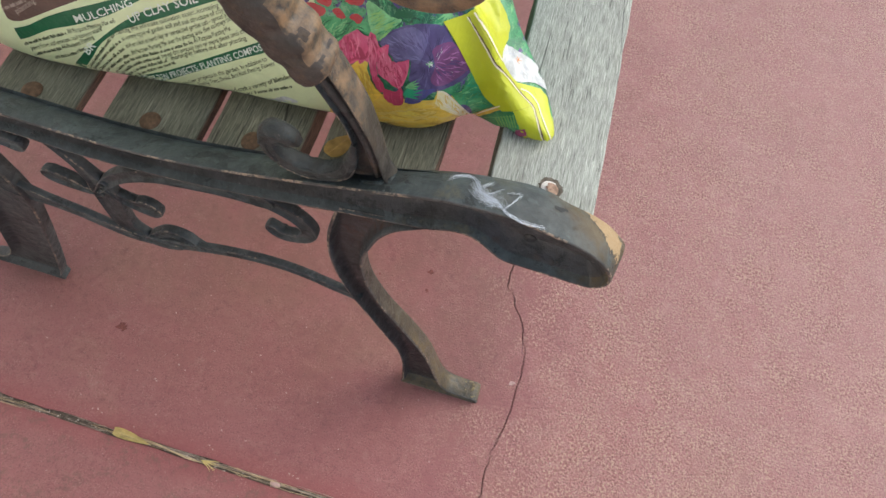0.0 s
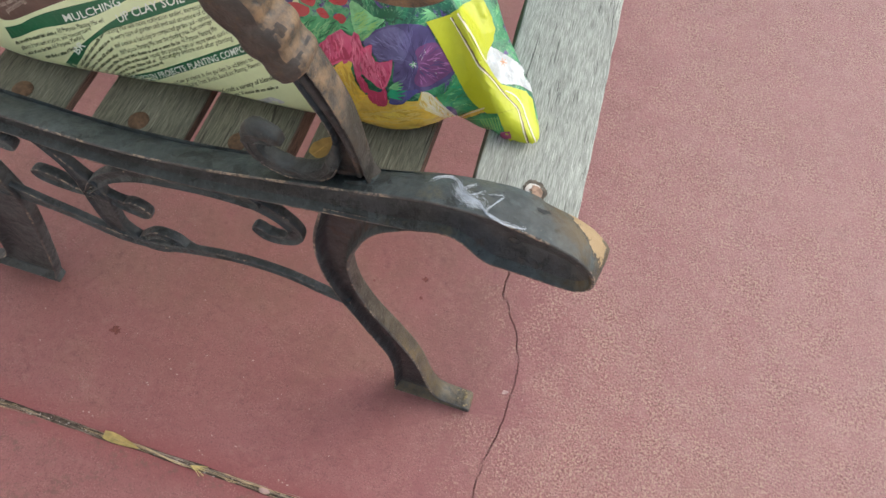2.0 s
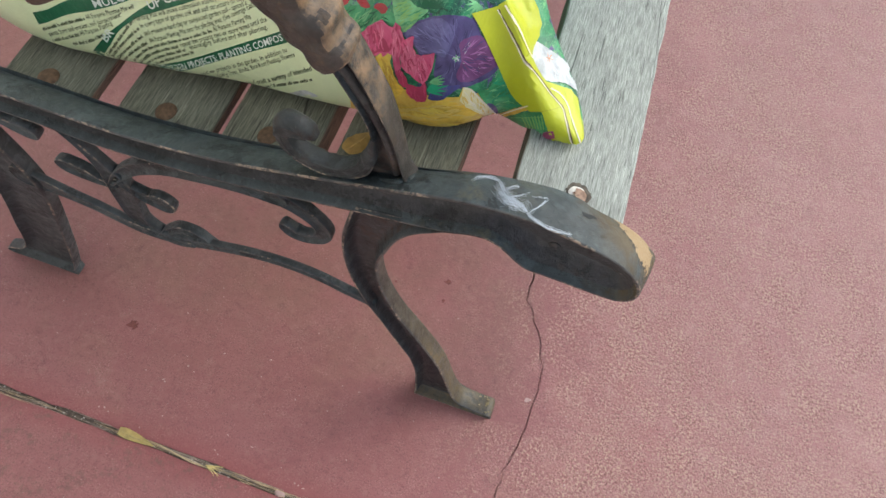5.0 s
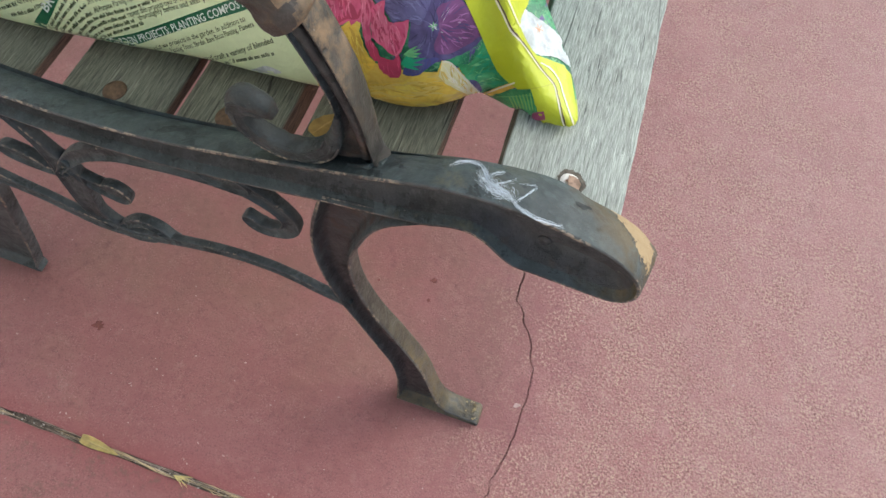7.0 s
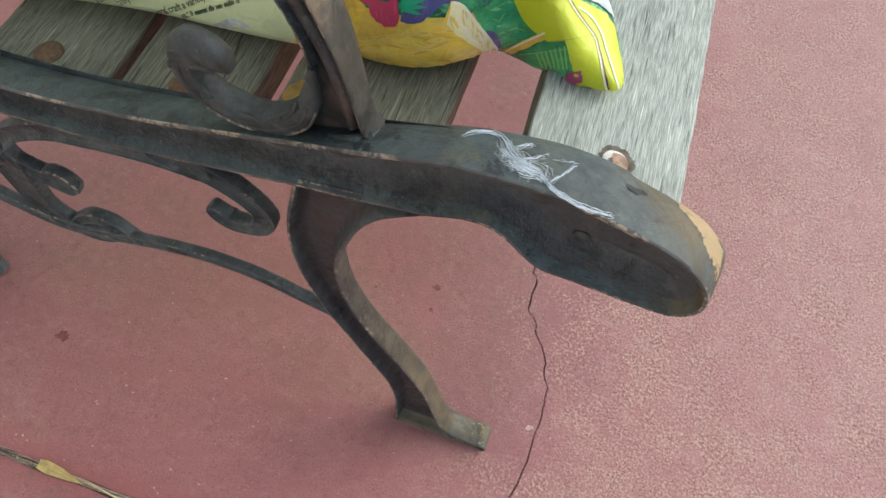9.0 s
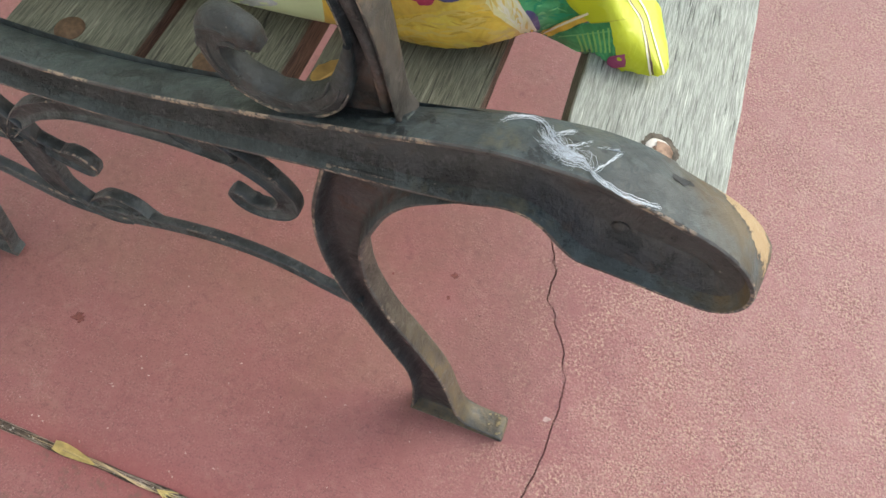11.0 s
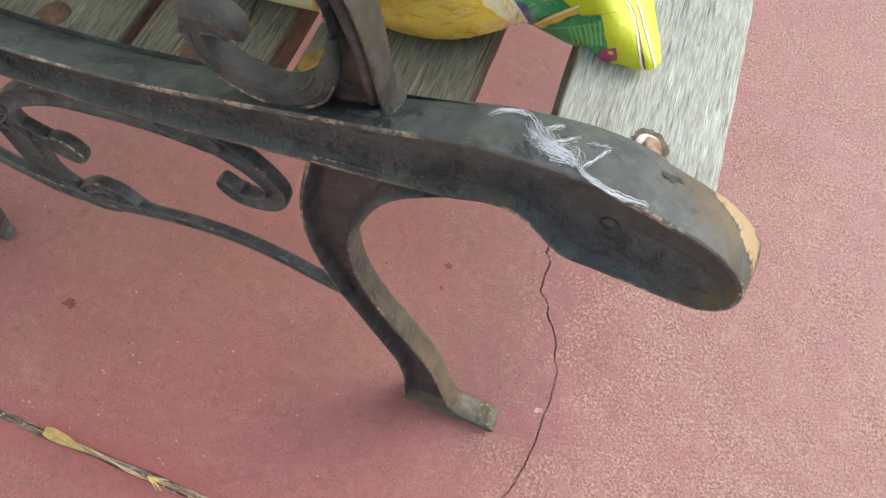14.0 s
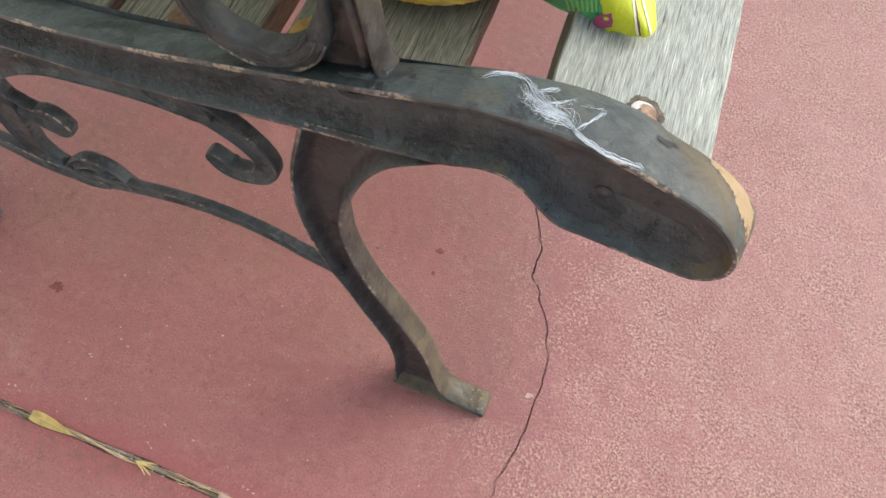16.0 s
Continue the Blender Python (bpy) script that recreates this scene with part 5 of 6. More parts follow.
band("green_band", [(-407.1, 297.5), (-399.5, 306.1), (-392.7, 313.4), (-383.7, 321.7), (-374.6, 330.2), (-365.6, 337.4), (-354.9, 345.1), (-337.2, 354.7), (-327.1, 360.4)], [(-400.0, 296.6), (-391.6, 307.5), (-383.6, 318.5), (-371.0, 329.4), (-359.2, 335.9), (-337.3, 347.6), (-320.2, 357.4), (-303.9, 366.1)], INK_GREEN, 1, "dark green printed band")
words([(-394.7, 307.1), (-391.0, 311.6), (-387.4, 315.6)], "BR", 4.4, INK_WHITE, 2, bold=0.012)
words([(-362.0, 336.6), (-350.8, 343.5), (-337.2, 350.9), (-319.6, 359.8)], "UP CLAY SOIL", 4.8, INK_WHITE, 2, bold=0.012)
bars([(-395.7, 297.8), (-385.2, 311.2), (-373.6, 326.2)], 2.0, INK_DARK, 2, seed=10)
words([(-372.8, 326.8), (-355.7, 335.1), (-337.4, 344.3), (-320.1, 353.3), (-307.4, 360.0)], "Planting Mix will make cultivation easier, increasing", 2.8, INK_DARK, 2)
bars([(-392.3, 297.9), (-381.5, 311.0), (-369.6, 323.3)], 2.0, INK_DARK, 2, seed=11)
words([(-368.8, 323.9), (-356.2, 330.8), (-337.6, 340.2), (-320.0, 349.1), (-304.2, 358.2)], "in every type of garden soil and soil structure of clay", 2.8, INK_DARK, 2)
bars([(-389.0, 297.5), (-376.8, 310.4), (-367.7, 319.0)], 2.0, INK_DARK, 2, seed=12)
words([(-366.8, 320.0), (-349.1, 329.1), (-330.6, 339.3), (-316.5, 347.0), (-302.4, 355.8)], "and erosion in hard clay or compacted garden soil - spread a", 2.8, INK_DARK, 2)
bars([(-384.8, 297.9), (-373.9, 308.4), (-364.6, 315.7)], 2.0, INK_DARK, 2, seed=13)
words([(-363.7, 316.3), (-345.8, 326.0), (-327.1, 336.4), (-313.0, 345.2), (-297.6, 356.1)], "All Purpose Planting Mix over the planting area. (See coverage table", 2.8, INK_DARK, 2)
bars([(-377.3, 299.7), (-370.4, 307.0), (-362.4, 313.2), (-338.5, 325.8), (-322.5, 334.8)], 2.0, INK_DARK, 2, seed=14)
words([(-321.8, 335.3), (-311.1, 341.3), (-299.2, 349.2)], "All Purpose Planting Mix", 2.8, INK_DARK, 2)
bars([(-373.7, 299.4), (-366.7, 306.0), (-359.0, 311.4), (-344.8, 318.8)], 2.0, INK_DARK, 2, seed=15)
words([(-343.6, 319.5), (-327.5, 328.4), (-309.3, 338.3), (-289.9, 350.3)], "repeat this process two or more times until the", 2.8, INK_DARK, 2)
bars([(-369.6, 299.3), (-359.7, 307.2), (-339.3, 318.4)], 2.0, INK_DARK, 2, seed=16)
words([(-337.3, 319.7), (-323.9, 327.2), (-307.5, 335.7), (-288.9, 346.2)], "thoroughly before and after planting.", 2.8, INK_DARK, 2)
bars([(-365.0, 300.2), (-353.9, 307.1), (-334.9, 318.1)], 2.0, INK_DARK, 2, seed=17)
band("green_band", [(-368.8, 298.7), (-356.3, 304.4), (-340.0, 312.3), (-320.4, 323.7), (-302.1, 334.7), (-284.9, 344.9), (-275.9, 350.7)], [(-361.9, 298.9), (-345.8, 302.6), (-328.6, 312.3), (-309.3, 323.7), (-294.7, 332.0), (-280.9, 339.5), (-272.4, 344.6)], INK_GREEN, 1, "dark green printed band")
words([(-358.8, 299.4), (-345.1, 303.8), (-324.7, 315.0), (-301.9, 328.5), (-280.4, 341.7), (-276.5, 344.2)], "GARDEN PROJECTS: PLANTING COMPOST", 3.9, INK_WHITE, 2, bold=0.012)
bars([(-333.9, 303.3), (-327.5, 306.3), (-321.2, 310.0)], 2.0, INK_DARK, 2, seed=21)
words([(-320.4, 310.2), (-305.7, 318.5), (-290.9, 327.1), (-275.8, 337.0)], "projects in the garden. In addition to", 2.8, INK_DARK, 2)
words([(-320.4, 305.9), (-302.0, 316.0), (-287.2, 325.2), (-271.0, 335.5)], "Planting Trees, Shrubs, Bare Root Planting, Flowers", 2.8, INK_DARK, 2)
words([(-301.0, 306.9), (-286.7, 313.7), (-272.2, 322.6), (-259.7, 330.4)], "hand craft a variety of blended", 3.0, INK_DARK, 2, bold=0.014)
bars([(-287.2, 309.6), (-271.7, 317.1), (-257.8, 324.4)], 2.2, INK_DARK, 2, seed=23)
shape("printed_mark", [(-281.9, 309.1), (-271.4, 311.6), (-262.3, 316.4), (-253.6, 315.1), (-263.7, 311.7), (-274.9, 308.6)], INK_PETAL, 1, label="pale printed mark")


def within(p, poly):
    """Whether a point of the print lies inside an outline."""
    inside = False
    for (x0, y0), (x1, y1) in zip(poly, poly[1:] + poly[:1]):
        if (y0 > p[1]) != (y1 > p[1]) and p[0] < (x1 - x0) * (p[1] - y0) / (y1 - y0) + x0:
            inside = not inside
    return inside


def brush(poly, mat, layer, count, length, turn, spread=0.3, width=0.5, seed=0, centre=None):
    """Painted strokes inside an outline, one mesh: along turn (radians), or out from a centre."""
    r = random.Random(seed)
    xs, ys = zip(*poly)
    bm = bmesh.new()
    for _ in range(count * 12):
        p = (r.uniform(min(xs), max(xs)), r.uniform(min(ys), max(ys)))
        if not within(p, poly):
            continue
        a = (math.atan2(p[1] - centre[1], p[0] - centre[0]) if centre else turn) + r.gauss(0, spread)
        ln, w, bow = length * r.uniform(0.5, 1.2), width * r.uniform(0.4, 1.2), r.uniform(-0.12, 0.12)
        rows = []
        for k in range(6):
            s = k / 5
            x, y = p[0] + ln * (s - 0.5) * math.cos(a) - bow * ln * s * (1 - s) * 4 * math.sin(a), p[1] + ln * (s - 0.5) * math.sin(a) + bow * ln * s * (1 - s) * 4 * math.cos(a)
            h = w / 2 * math.sin(math.pi * min(1, 0.12 + 0.88 * s)) + 0.02
            rows.append([(x - h * math.sin(a), y + h * math.cos(a)), (x + h * math.sin(a), y - h * math.cos(a))])
        if not all(within(q, poly) for q in (rows[0][0], rows[-1][0])):
            continue
        vs = [[bm.verts.new((*q, 0)) for q in row] for row in rows]
        for u, v in zip(vs, vs[1:]):
            bm.faces.new((u[0], v[0], v[1], u[1]))
        count -= 1
        if not count:
            break
    press_mesh(bm, LIFT * layer)
    return tagged(part("brush_stroke", bm, mat, bag), kind="stuff")


def sprig(at, turn, size, mat, layer, leaves=7, open_by=0.42):
    """A printed spray of slender leaves."""
    bm = bmesh.new()
    mid = (leaves - 1) / 2
    for k in range(leaves):
        a = turn + (k - mid) * open_by
        ln, w = size * (1 - 0.10 * abs(k - mid)), size * 0.075
        c, s = math.cos(a), math.sin(a)
        ring = [(0, 0), (0.35 * ln, w), (0.7 * ln, 0.7 * w), (ln, 0), (0.7 * ln, -0.7 * w), (0.35 * ln, -w)]
        bm.faces.new([bm.verts.new((at[0] + x * c - y * s, at[1] + x * s + y * c, 0)) for x, y in ring])
    press_mesh(bm, LIFT * layer)
    part("leaf_spray", bm, mat, bag)


# flowered side: leaves and far petals
rs = random.Random(6)
for k in range(34):
    a = rs.uniform(-261.7, -111.5)
    sprig((a, rs.uniform(337.5, 417.1)), rs.uniform(0, 6.3), rs.uniform(4, 10), rs.choice((INK_MINT, INK_LEAF, INK_LEAF, INK_GREEN, INK_VIOLET)), 0.6)
GLADE = [(-255.9, 364.5), (-245.9, 370.1), (-237.0, 372.4), (-224.7, 372.6), (-220.3, 367.6), (-229.7, 367.6), (-234.9, 363.2), (-237.0, 358.5), (-243.4, 358.4), (-250.5, 361.3)]
shape("leaf", GLADE, INK_LEAF, 1)
brush(GLADE, INK_MINT, 2, 26, 6.5, 1.1, 0.4, 0.7, 41)
brush(GLADE, INK_GREEN, 2, 16, 6, 0.9, 0.4, 0.7, 42)
LIGHT_LEAF = [(-227.3, 383.1), (-220.2, 381.4), (-213.4, 378.4), (-207.9, 378.1), (-211.7, 372.3), (-213.6, 368.2), (-217.0, 364.5), (-221.0, 368.0), (-224.9, 374.9)]
shape("leaf", LIGHT_LEAF, INK_MINT, 2)
brush(LIGHT_LEAF, INK_LIME, 3, 22, 6.5, 0.75, 0.18, 0.7, 43)
brush(LIGHT_LEAF, INK_LEAF, 3, 14, 5.5, 0.75, 0.2, 0.5, 44)
shape("petal", [(-272.5, 371.9), (-265.8, 375.3), (-257.1, 376.3), (-261.4, 371.9), (-266.5, 370.1), (-271.3, 369.8)], INK_VIOLET, 2)
for red in ([(-263.5, 371.4), (-256.9, 375.1), (-247.9, 374.1), (-248.7, 370.3), (-256.1, 367.2), (-261.0, 367.8)], [(-253.8, 377.1), (-249.7, 379.6), (-245.3, 379.2), (-246.6, 375.3)], [(-243.9, 373.9), (-240.9, 376.2), (-236.2, 372.9), (-238.9, 371.0)], [(-234.4, 373.1), (-231.0, 375.7), (-227.2, 374.0), (-228.9, 370.9), (-231.2, 371.5)], [(-238.3, 380.9), (-229.8, 383.6), (-229.4, 380.5), (-234.8, 379.2)]):
    shape("petal", red, INK_CORAL, 3)
    brush(red, INK_RED, 4, 6, 3.5, 0.6, 0.5, 0.5, 45)
# violet flower
VIOLET = [(-217.0, 364.8), (-212.1, 371.3), (-204.4, 376.3), (-196.0, 379.4), (-185.0, 380.8), (-178.2, 375.6), (-169.5, 370.0), (-161.6, 364.0), (-162.7, 358.6), (-167.6, 352.8), (-174.4, 347.6), (-177.3, 345.8), (-181.5, 342.9), (-185.5, 336.2), (-192.6, 334.9), (-191.9, 340.4), (-191.3, 346.1), (-194.8, 348.6), (-197.8, 359.5), (-204.4, 356.1), (-208.6, 359.5)]
shape("petal", VIOLET, INK_VIOLET, 1)
LILAC = [(-215.6, 364.2), (-209.2, 372.1), (-199.8, 376.3), (-192.7, 371.2), (-191.4, 363.4), (-193.0, 358.5), (-197.7, 359.2), (-204.7, 357.0), (-209.0, 360.6)]
PLUM = [(-187.5, 367.6), (-182.2, 372.7), (-176.7, 374.1), (-166.8, 368.5), (-162.8, 363.6), (-169.3, 355.2), (-176.7, 349.5), (-182.9, 351.1), (-183.5, 360.0)]
UNDER = [(-190.8, 341.1), (-185.7, 344.7), (-178.6, 347.3), (-181.9, 341.4), (-185.6, 336.6), (-192.1, 335.4)]
HEART = (-186.6, 360.2)
for poly, ink, light, deep, seed in ((LILAC, INK_LILAC, INK_SKY, INK_VIOLET, 51), (PLUM, INK_PLUM, INK_MAUVE, INK_VIOLET, 52), (UNDER, INK_INDIGO, INK_LILAC, INK_VIOLET, 53)):
    shape("petal", poly, ink, 3)
    brush(poly, light, 4, 26, 7, 0, 0.15, 0.6, seed, HEART)
    brush(poly, deep, 5, 20, 6, 0, 0.15, 0.5, seed + 10, HEART)
brush(VIOLET, INK_LILAC, 2, 34, 8, 0, 0.2, 0.6, 54, HEART)
brush(VIOLET, INK_NIGHT, 2, 30, 8, 0, 0.2, 0.6, 55, HEART)
brush(PLUM, INK_PETAL, 6, 7, 2.6, 0, 0.2, 0.3, 56, HEART)
for k in range(9):
    stroke("stamen", [HEART, (HEART[0] + (1.4 + 0.5 * (k % 3)) * math.cos(k * 0.7), HEART[1] + (1.4 + 0.5 * (k % 2)) * math.sin(k * 0.7))], 0.45, INK_MINT if k % 2 else INK_PETAL, 7)
# tulip
for n, crimson in enumerate(([(-205.7, 339.3), (-199.2, 340.1), (-197.4, 343.6), (-193.4, 335.1), (-194.7, 331.9), (-199.2, 332.1), (-204.0, 334.1)], [(-217.4, 350.0), (-211.7, 346.2), (-205.2, 339.8), (-207.0, 337.0), (-212.3, 341.4)])):
    shape("petal", crimson, INK_CRIMSON, 4)
    brush(crimson, INK_PINK, 5, 8, 5, -1.1, 0.2, 0.5, 60 + n)
GOLD = [(-230.6, 346.0), (-229.1, 348.1), (-227.8, 346.8), (-225.9, 350.0), (-224.4, 351.8), (-222.7, 349.9), (-221.0, 352.4), (-218.7, 353.4), (-218.4, 348.8), (-214.8, 342.8), (-210.5, 338.6), (-206.9, 336.7), (-207.1, 333.2), (-208.9, 329.9), (-212.1, 328.9), (-215.8, 333.3), (-219.1, 337.9), (-223.2, 340.4), (-227.8, 342.6)]
shape("petal", GOLD, INK_GOLD, 5, curve=False)
brush(GOLD, INK_OCHRE, 6, 14, 8, -1.0, 0.15, 1.3, 62)
brush(GOLD, INK_SUN, 6, 8, 7, -1.0, 0.15, 0.9, 63)
LOBE = [(-240.4, 356.0), (-237.1, 358.8), (-234.3, 363.3), (-229.1, 368.1), (-224.7, 366.5), (-222.3, 365.9), (-221.5, 368.8), (-218.3, 367.2), (-217.5, 364.3), (-214.8, 362.2), (-214.9, 358.1), (-214.0, 351.7), (-211.6, 346.9), (-213.9, 344.5), (-218.5, 352.8), (-221.0, 352.4), (-222.7, 349.9), (-224.4, 351.8), (-228.9, 347.5), (-234.1, 345.7), (-238.6, 350.9)]
LOBE_RIGHT = [(-215.9, 360.7), (-212.9, 363.4), (-210.8, 364.9), (-209.6, 359.5), (-206.8, 356.7), (-204.5, 356.4), (-201.6, 357.5), (-198.2, 359.7), (-196.9, 354.8), (-196.5, 349.8), (-196.9, 345.2), (-198.1, 341.9), (-202.2, 343.2), (-207.6, 345.6), (-211.9, 347.8), (-214.6, 354.9)]
for poly, seed, turn in ((LOBE, 64, -1.2), (LOBE_RIGHT, 65, -0.9)):
    shape("petal", poly, INK_PINK, 6, curve=False)
    brush(poly, INK_SALMON, 7, 30, 8, turn, 0.2, 1.3, seed)
    brush(poly, INK_CRIMSON, 7, 18, 7, turn, 0.2, 1.2, seed + 10)
    brush(poly, INK_ROSE, 8, 12, 6, turn, 0.2, 0.5, seed + 20)
shape("petal", [(-235.5, 356.0), (-232.3, 360.1), (-226.6, 360.3), (-222.2, 357.0), (-220.4, 353.6), (-225.2, 352.3), (-229.6, 349.0), (-233.8, 348.5)], INK_CRIMSON, 7)
brush([(-235.5, 356.0), (-232.3, 360.1), (-226.6, 360.3), (-222.2, 357.0), (-220.4, 353.6), (-225.2, 352.3), (-229.6, 349.0), (-233.8, 348.5)], INK_PINK, 8, 18, 7, -1.0, 0.2, 1.3, 66)
for edge_line, wide in (([(-221.3, 365.5), (-217.4, 361.5), (-215.2, 357.0), (-214.9, 352.5)], 1.0), ([(-198.1, 358.4), (-196.8, 351.5), (-197.4, 345.7), (-198.8, 342.8)], 0.9), ([(-211.6, 363.1), (-212.7, 358.3), (-212.5, 353.1), (-210.3, 349.0)], 0.9), ([(-233.9, 363.1), (-229.0, 367.5), (-224.9, 366.1)], 0.7), ([(-204.4, 356.1), (-205.0, 351.9), (-202.2, 347.2), (-199.1, 343.8)], 0.6)):
    stroke("petal_edge", edge_line, 0.7 * wide, INK_SALMON, 9)
sprig((-195.0, 339.5), 0.55, 12, INK_TEAL, 6, 5, 0.28)
sprig((-195.3, 344.2), 0.50, 9, INK_MINT, 7, 4, 0.25)
sprig((-177.0, 340.7), 0.9, 6, INK_LEAF, 4, 5, 0.3)
# golden border petals
SKIRT = [(-209.5, 323.6), (-198.5, 327.9), (-190.9, 331.1), (-187.1, 335.0), (-182.9, 337.7), (-177.1, 338.4), (-177.1, 346.9), (-172.5, 347.3), (-165.2, 343.6), (-156.7, 339.9), (-147.6, 337.0), (-145.0, 339.3), (-141.2, 344.1), (-137.6, 348.1), (-134.7, 346.0), (-137.6, 343.3), (-140.2, 339.4), (-144.1, 335.5), (-151.8, 331.7), (-162.4, 326.3), (-172.1, 321.3), (-180.8, 319.5), (-192.4, 317.8), (-207.9, 316.1)]
shape("petal", SKIRT, INK_GOLD, 5, curve=False)
brush(SKIRT, INK_SUN, 6, 46, 11, 0.35, 0.2, 1.4, 70)
brush(SKIRT, INK_OCHRE, 6, 16, 9, 0.3, 0.2, 0.8, 71)
CREST = [(-177.1, 346.9), (-172.5, 347.3), (-165.2, 343.6), (-156.7, 339.9), (-148.1, 336.8), (-155.6, 334.5), (-164.6, 335.6), (-170.4, 336.6), (-175.3, 339.3)]
shape("petal", CREST, INK_PALE, 7, curve=False)
brush(CREST, INK_CREAM, 8, 18, 6, -0.6, 0.25, 0.8, 72)
brush(CREST, INK_SUN, 8, 12, 6, -0.8, 0.2, 1.2, 73)
stroke("petal_edge", [(-176.3, 346.8), (-172.4, 347.0), (-165.2, 343.6), (-156.7, 339.9), (-147.9, 336.9)], 0.9, INK_CREAM, 9)
stroke("petal_edge", [(-145.4, 337.8), (-141.2, 342.9), (-137.3, 347.4)], 0.9, INK_CREAM, 9)
TEAL_LEAF = [(-167.3, 346.4), (-162.3, 349.9), (-160.7, 357.1), (-159.4, 361.9), (-153.2, 356.7), (-143.9, 349.4), (-139.6, 347.0), (-142.8, 342.3), (-146.9, 340.4), (-148.0, 337.8), (-158.3, 341.0)]
shape("leaf", TEAL_LEAF, INK_LEAF, 4)
brush(TEAL_LEAF, INK_TEAL, 5, 34, 6, 0.8, 0.5, 1.0, 74)
brush(TEAL_LEAF, INK_MINT, 6, 12, 3.6, 0.5, 0.5, 0.9, 75)
shape("petal", [(-159.0, 341.6), (-153.4, 342.0), (-148.0, 338.2), (-152.3, 337.7)], INK_VIOLET, 6)
STRIPED = [(-141.1, 337.3), (-137.1, 342.3), (-131.3, 346.8), (-126.6, 342.3), (-121.5, 336.4), (-123.2, 332.8), (-130.3, 334.1)]
shape("leaf", STRIPED, INK_LEAF, 5)
for k in range(7):
    s = k / 6
    stroke("leaf_vein", [(-135.8 + 6.6 * s, 339.9 + 4.5 * s), (-130.0 + 6.6 * s, 335.0 + 1.9 * s)], 0.5, INK_LIME, 7)
stroke("leaf_vein", [(-140.1, 337.7), (-134.5, 340.4), (-127.9, 343.7)], 0.5, INK_MINT, 7)
# white flower and the yellow border strips
WHITE = [(-146.5, 380.5), (-138.9, 381.0), (-129.4, 379.0), (-119.4, 376.2), (-113.1, 372.1), (-108.6, 365.6), (-107.9, 362.7), (-114.2, 364.0), (-121.7, 364.5), (-130.2, 362.8), (-136.8, 364.1), (-142.3, 369.0), (-147.1, 372.2)]
shape("petal", WHITE, INK_PETAL, 6)
brush(WHITE, INK_SNOW, 7, 24, 6, 0, 0.2, 1.0, 76, (-132.8, 374.9))
brush(WHITE, INK_CLOUD, 7, 12, 6, 0, 0.2, 0.5, 77, (-132.8, 374.9))
for k in range(6):
    o = (-132.8, 374.9)
    stroke("stamen", [o, (o[0] + 2.6 * math.cos(k * 1.05), o[1] + 2.6 * math.sin(k * 1.05))], 0.3, INK_ORANGE, 9)
band("yellow_strip", [(-186.4, 383.1), (-178.7, 377.0), (-171.3, 370.5), (-162.6, 363.0), (-154.1, 355.8), (-144.1, 348.5), (-134.5, 344.5)], [(-174.8, 390.3), (-165.6, 383.5), (-157.5, 376.4), (-149.2, 368.9), (-138.5, 363.1), (-128.7, 357.0), (-118.1, 351.5)], INK_YELLOW, 7, "acid-yellow border strip")
shape("yellow_strip", [(-174.8, 390.3), (-168.0, 396.8), (-160.6, 403.5), (-154.5, 405.2), (-148.4, 399.3), (-142.9, 391.7), (-142.8, 384.6), (-145.9, 374.9), (-146.5, 372.0), (-138.9, 366.2), (-131.9, 362.1), (-122.7, 362.3), (-113.1, 362.2), (-107.5, 358.6), (-104.1, 350.0), (-100.3, 339.3), (-98.1, 334.7), (-100.8, 331.0), (-102.5, 331.7), (-109.6, 338.7), (-114.9, 346.6), (-118.1, 351.5), (-128.7, 357.0), (-138.5, 363.1), (-149.2, 368.9), (-157.5, 376.4), (-165.6, 383.5)], INK_YELLOW, 7, curve=False)
shape("yellow_strip", [(-130.9, 347.3), (-118.1, 351.5), (-114.9, 346.6), (-109.6, 338.7), (-102.5, 331.7), (-109.8, 330.8), (-115.4, 331.7), (-121.8, 337.5), (-126.9, 342.9)], INK_YELLOW, 8, curve=False)
shape("printed_square", [(-122.8, 335.9), (-118.9, 338.1), (-115.6, 334.2), (-119.7, 331.9)], INK_SQUARE, 10, curve=False)
DARK_SEAM = [(-173.2, 389.3), (-165.6, 383.5), (-157.5, 376.4), (-149.2, 368.9), (-138.5, 363.1), (-128.7, 357.0), (-118.1, 351.5), (-114.9, 346.6), (-109.6, 338.7), (-102.9, 332.4)]
stroke("seam", DARK_SEAM, 0.5, INK_BROWN, 11, "thin dark seam line")
stroke("seam", [(x - 0.75, y - 0.25) for x, y in DARK_SEAM], 0.6, INK_CREAM, 10, "white stitched seam line")
stroke("seam", [(-170.8, 392.0), (-161.8, 384.5), (-151.9, 375.6), (-146.5, 371.7)], 0.8, INK_CREAM, 10, "white stitched seam line")
stroke("seam", [(-128.9, 359.2), (-122.1, 358.2), (-115.4, 353.9), (-111.2, 347.3), (-105.2, 339.2), (-101.5, 335.6)], 0.8, INK_CREAM, 10, "white stitched seam line")
stroke("fold_line", [(-134.7, 344.8), (-118.1, 351.5)], 0.4, INK_LINE, 10, "dark fold line across the border strip")


# ---- spider silk on the rail ----
def on_rail(x, y):
    """A point on top of the rail's nose, a hair above the iron."""
    z = float(np.interp(x, [-0.08, -0.06, -0.04, -0.022, 0.0, 0.022], [0.4520, 0.4572, 0.4592, 0.4588, 0.4535, 0.4455]))
    return Vector((x, y, z - 0.012 * (max(0.0, y - 0.002) / 0.03) ** 1.35 + 0.0009))


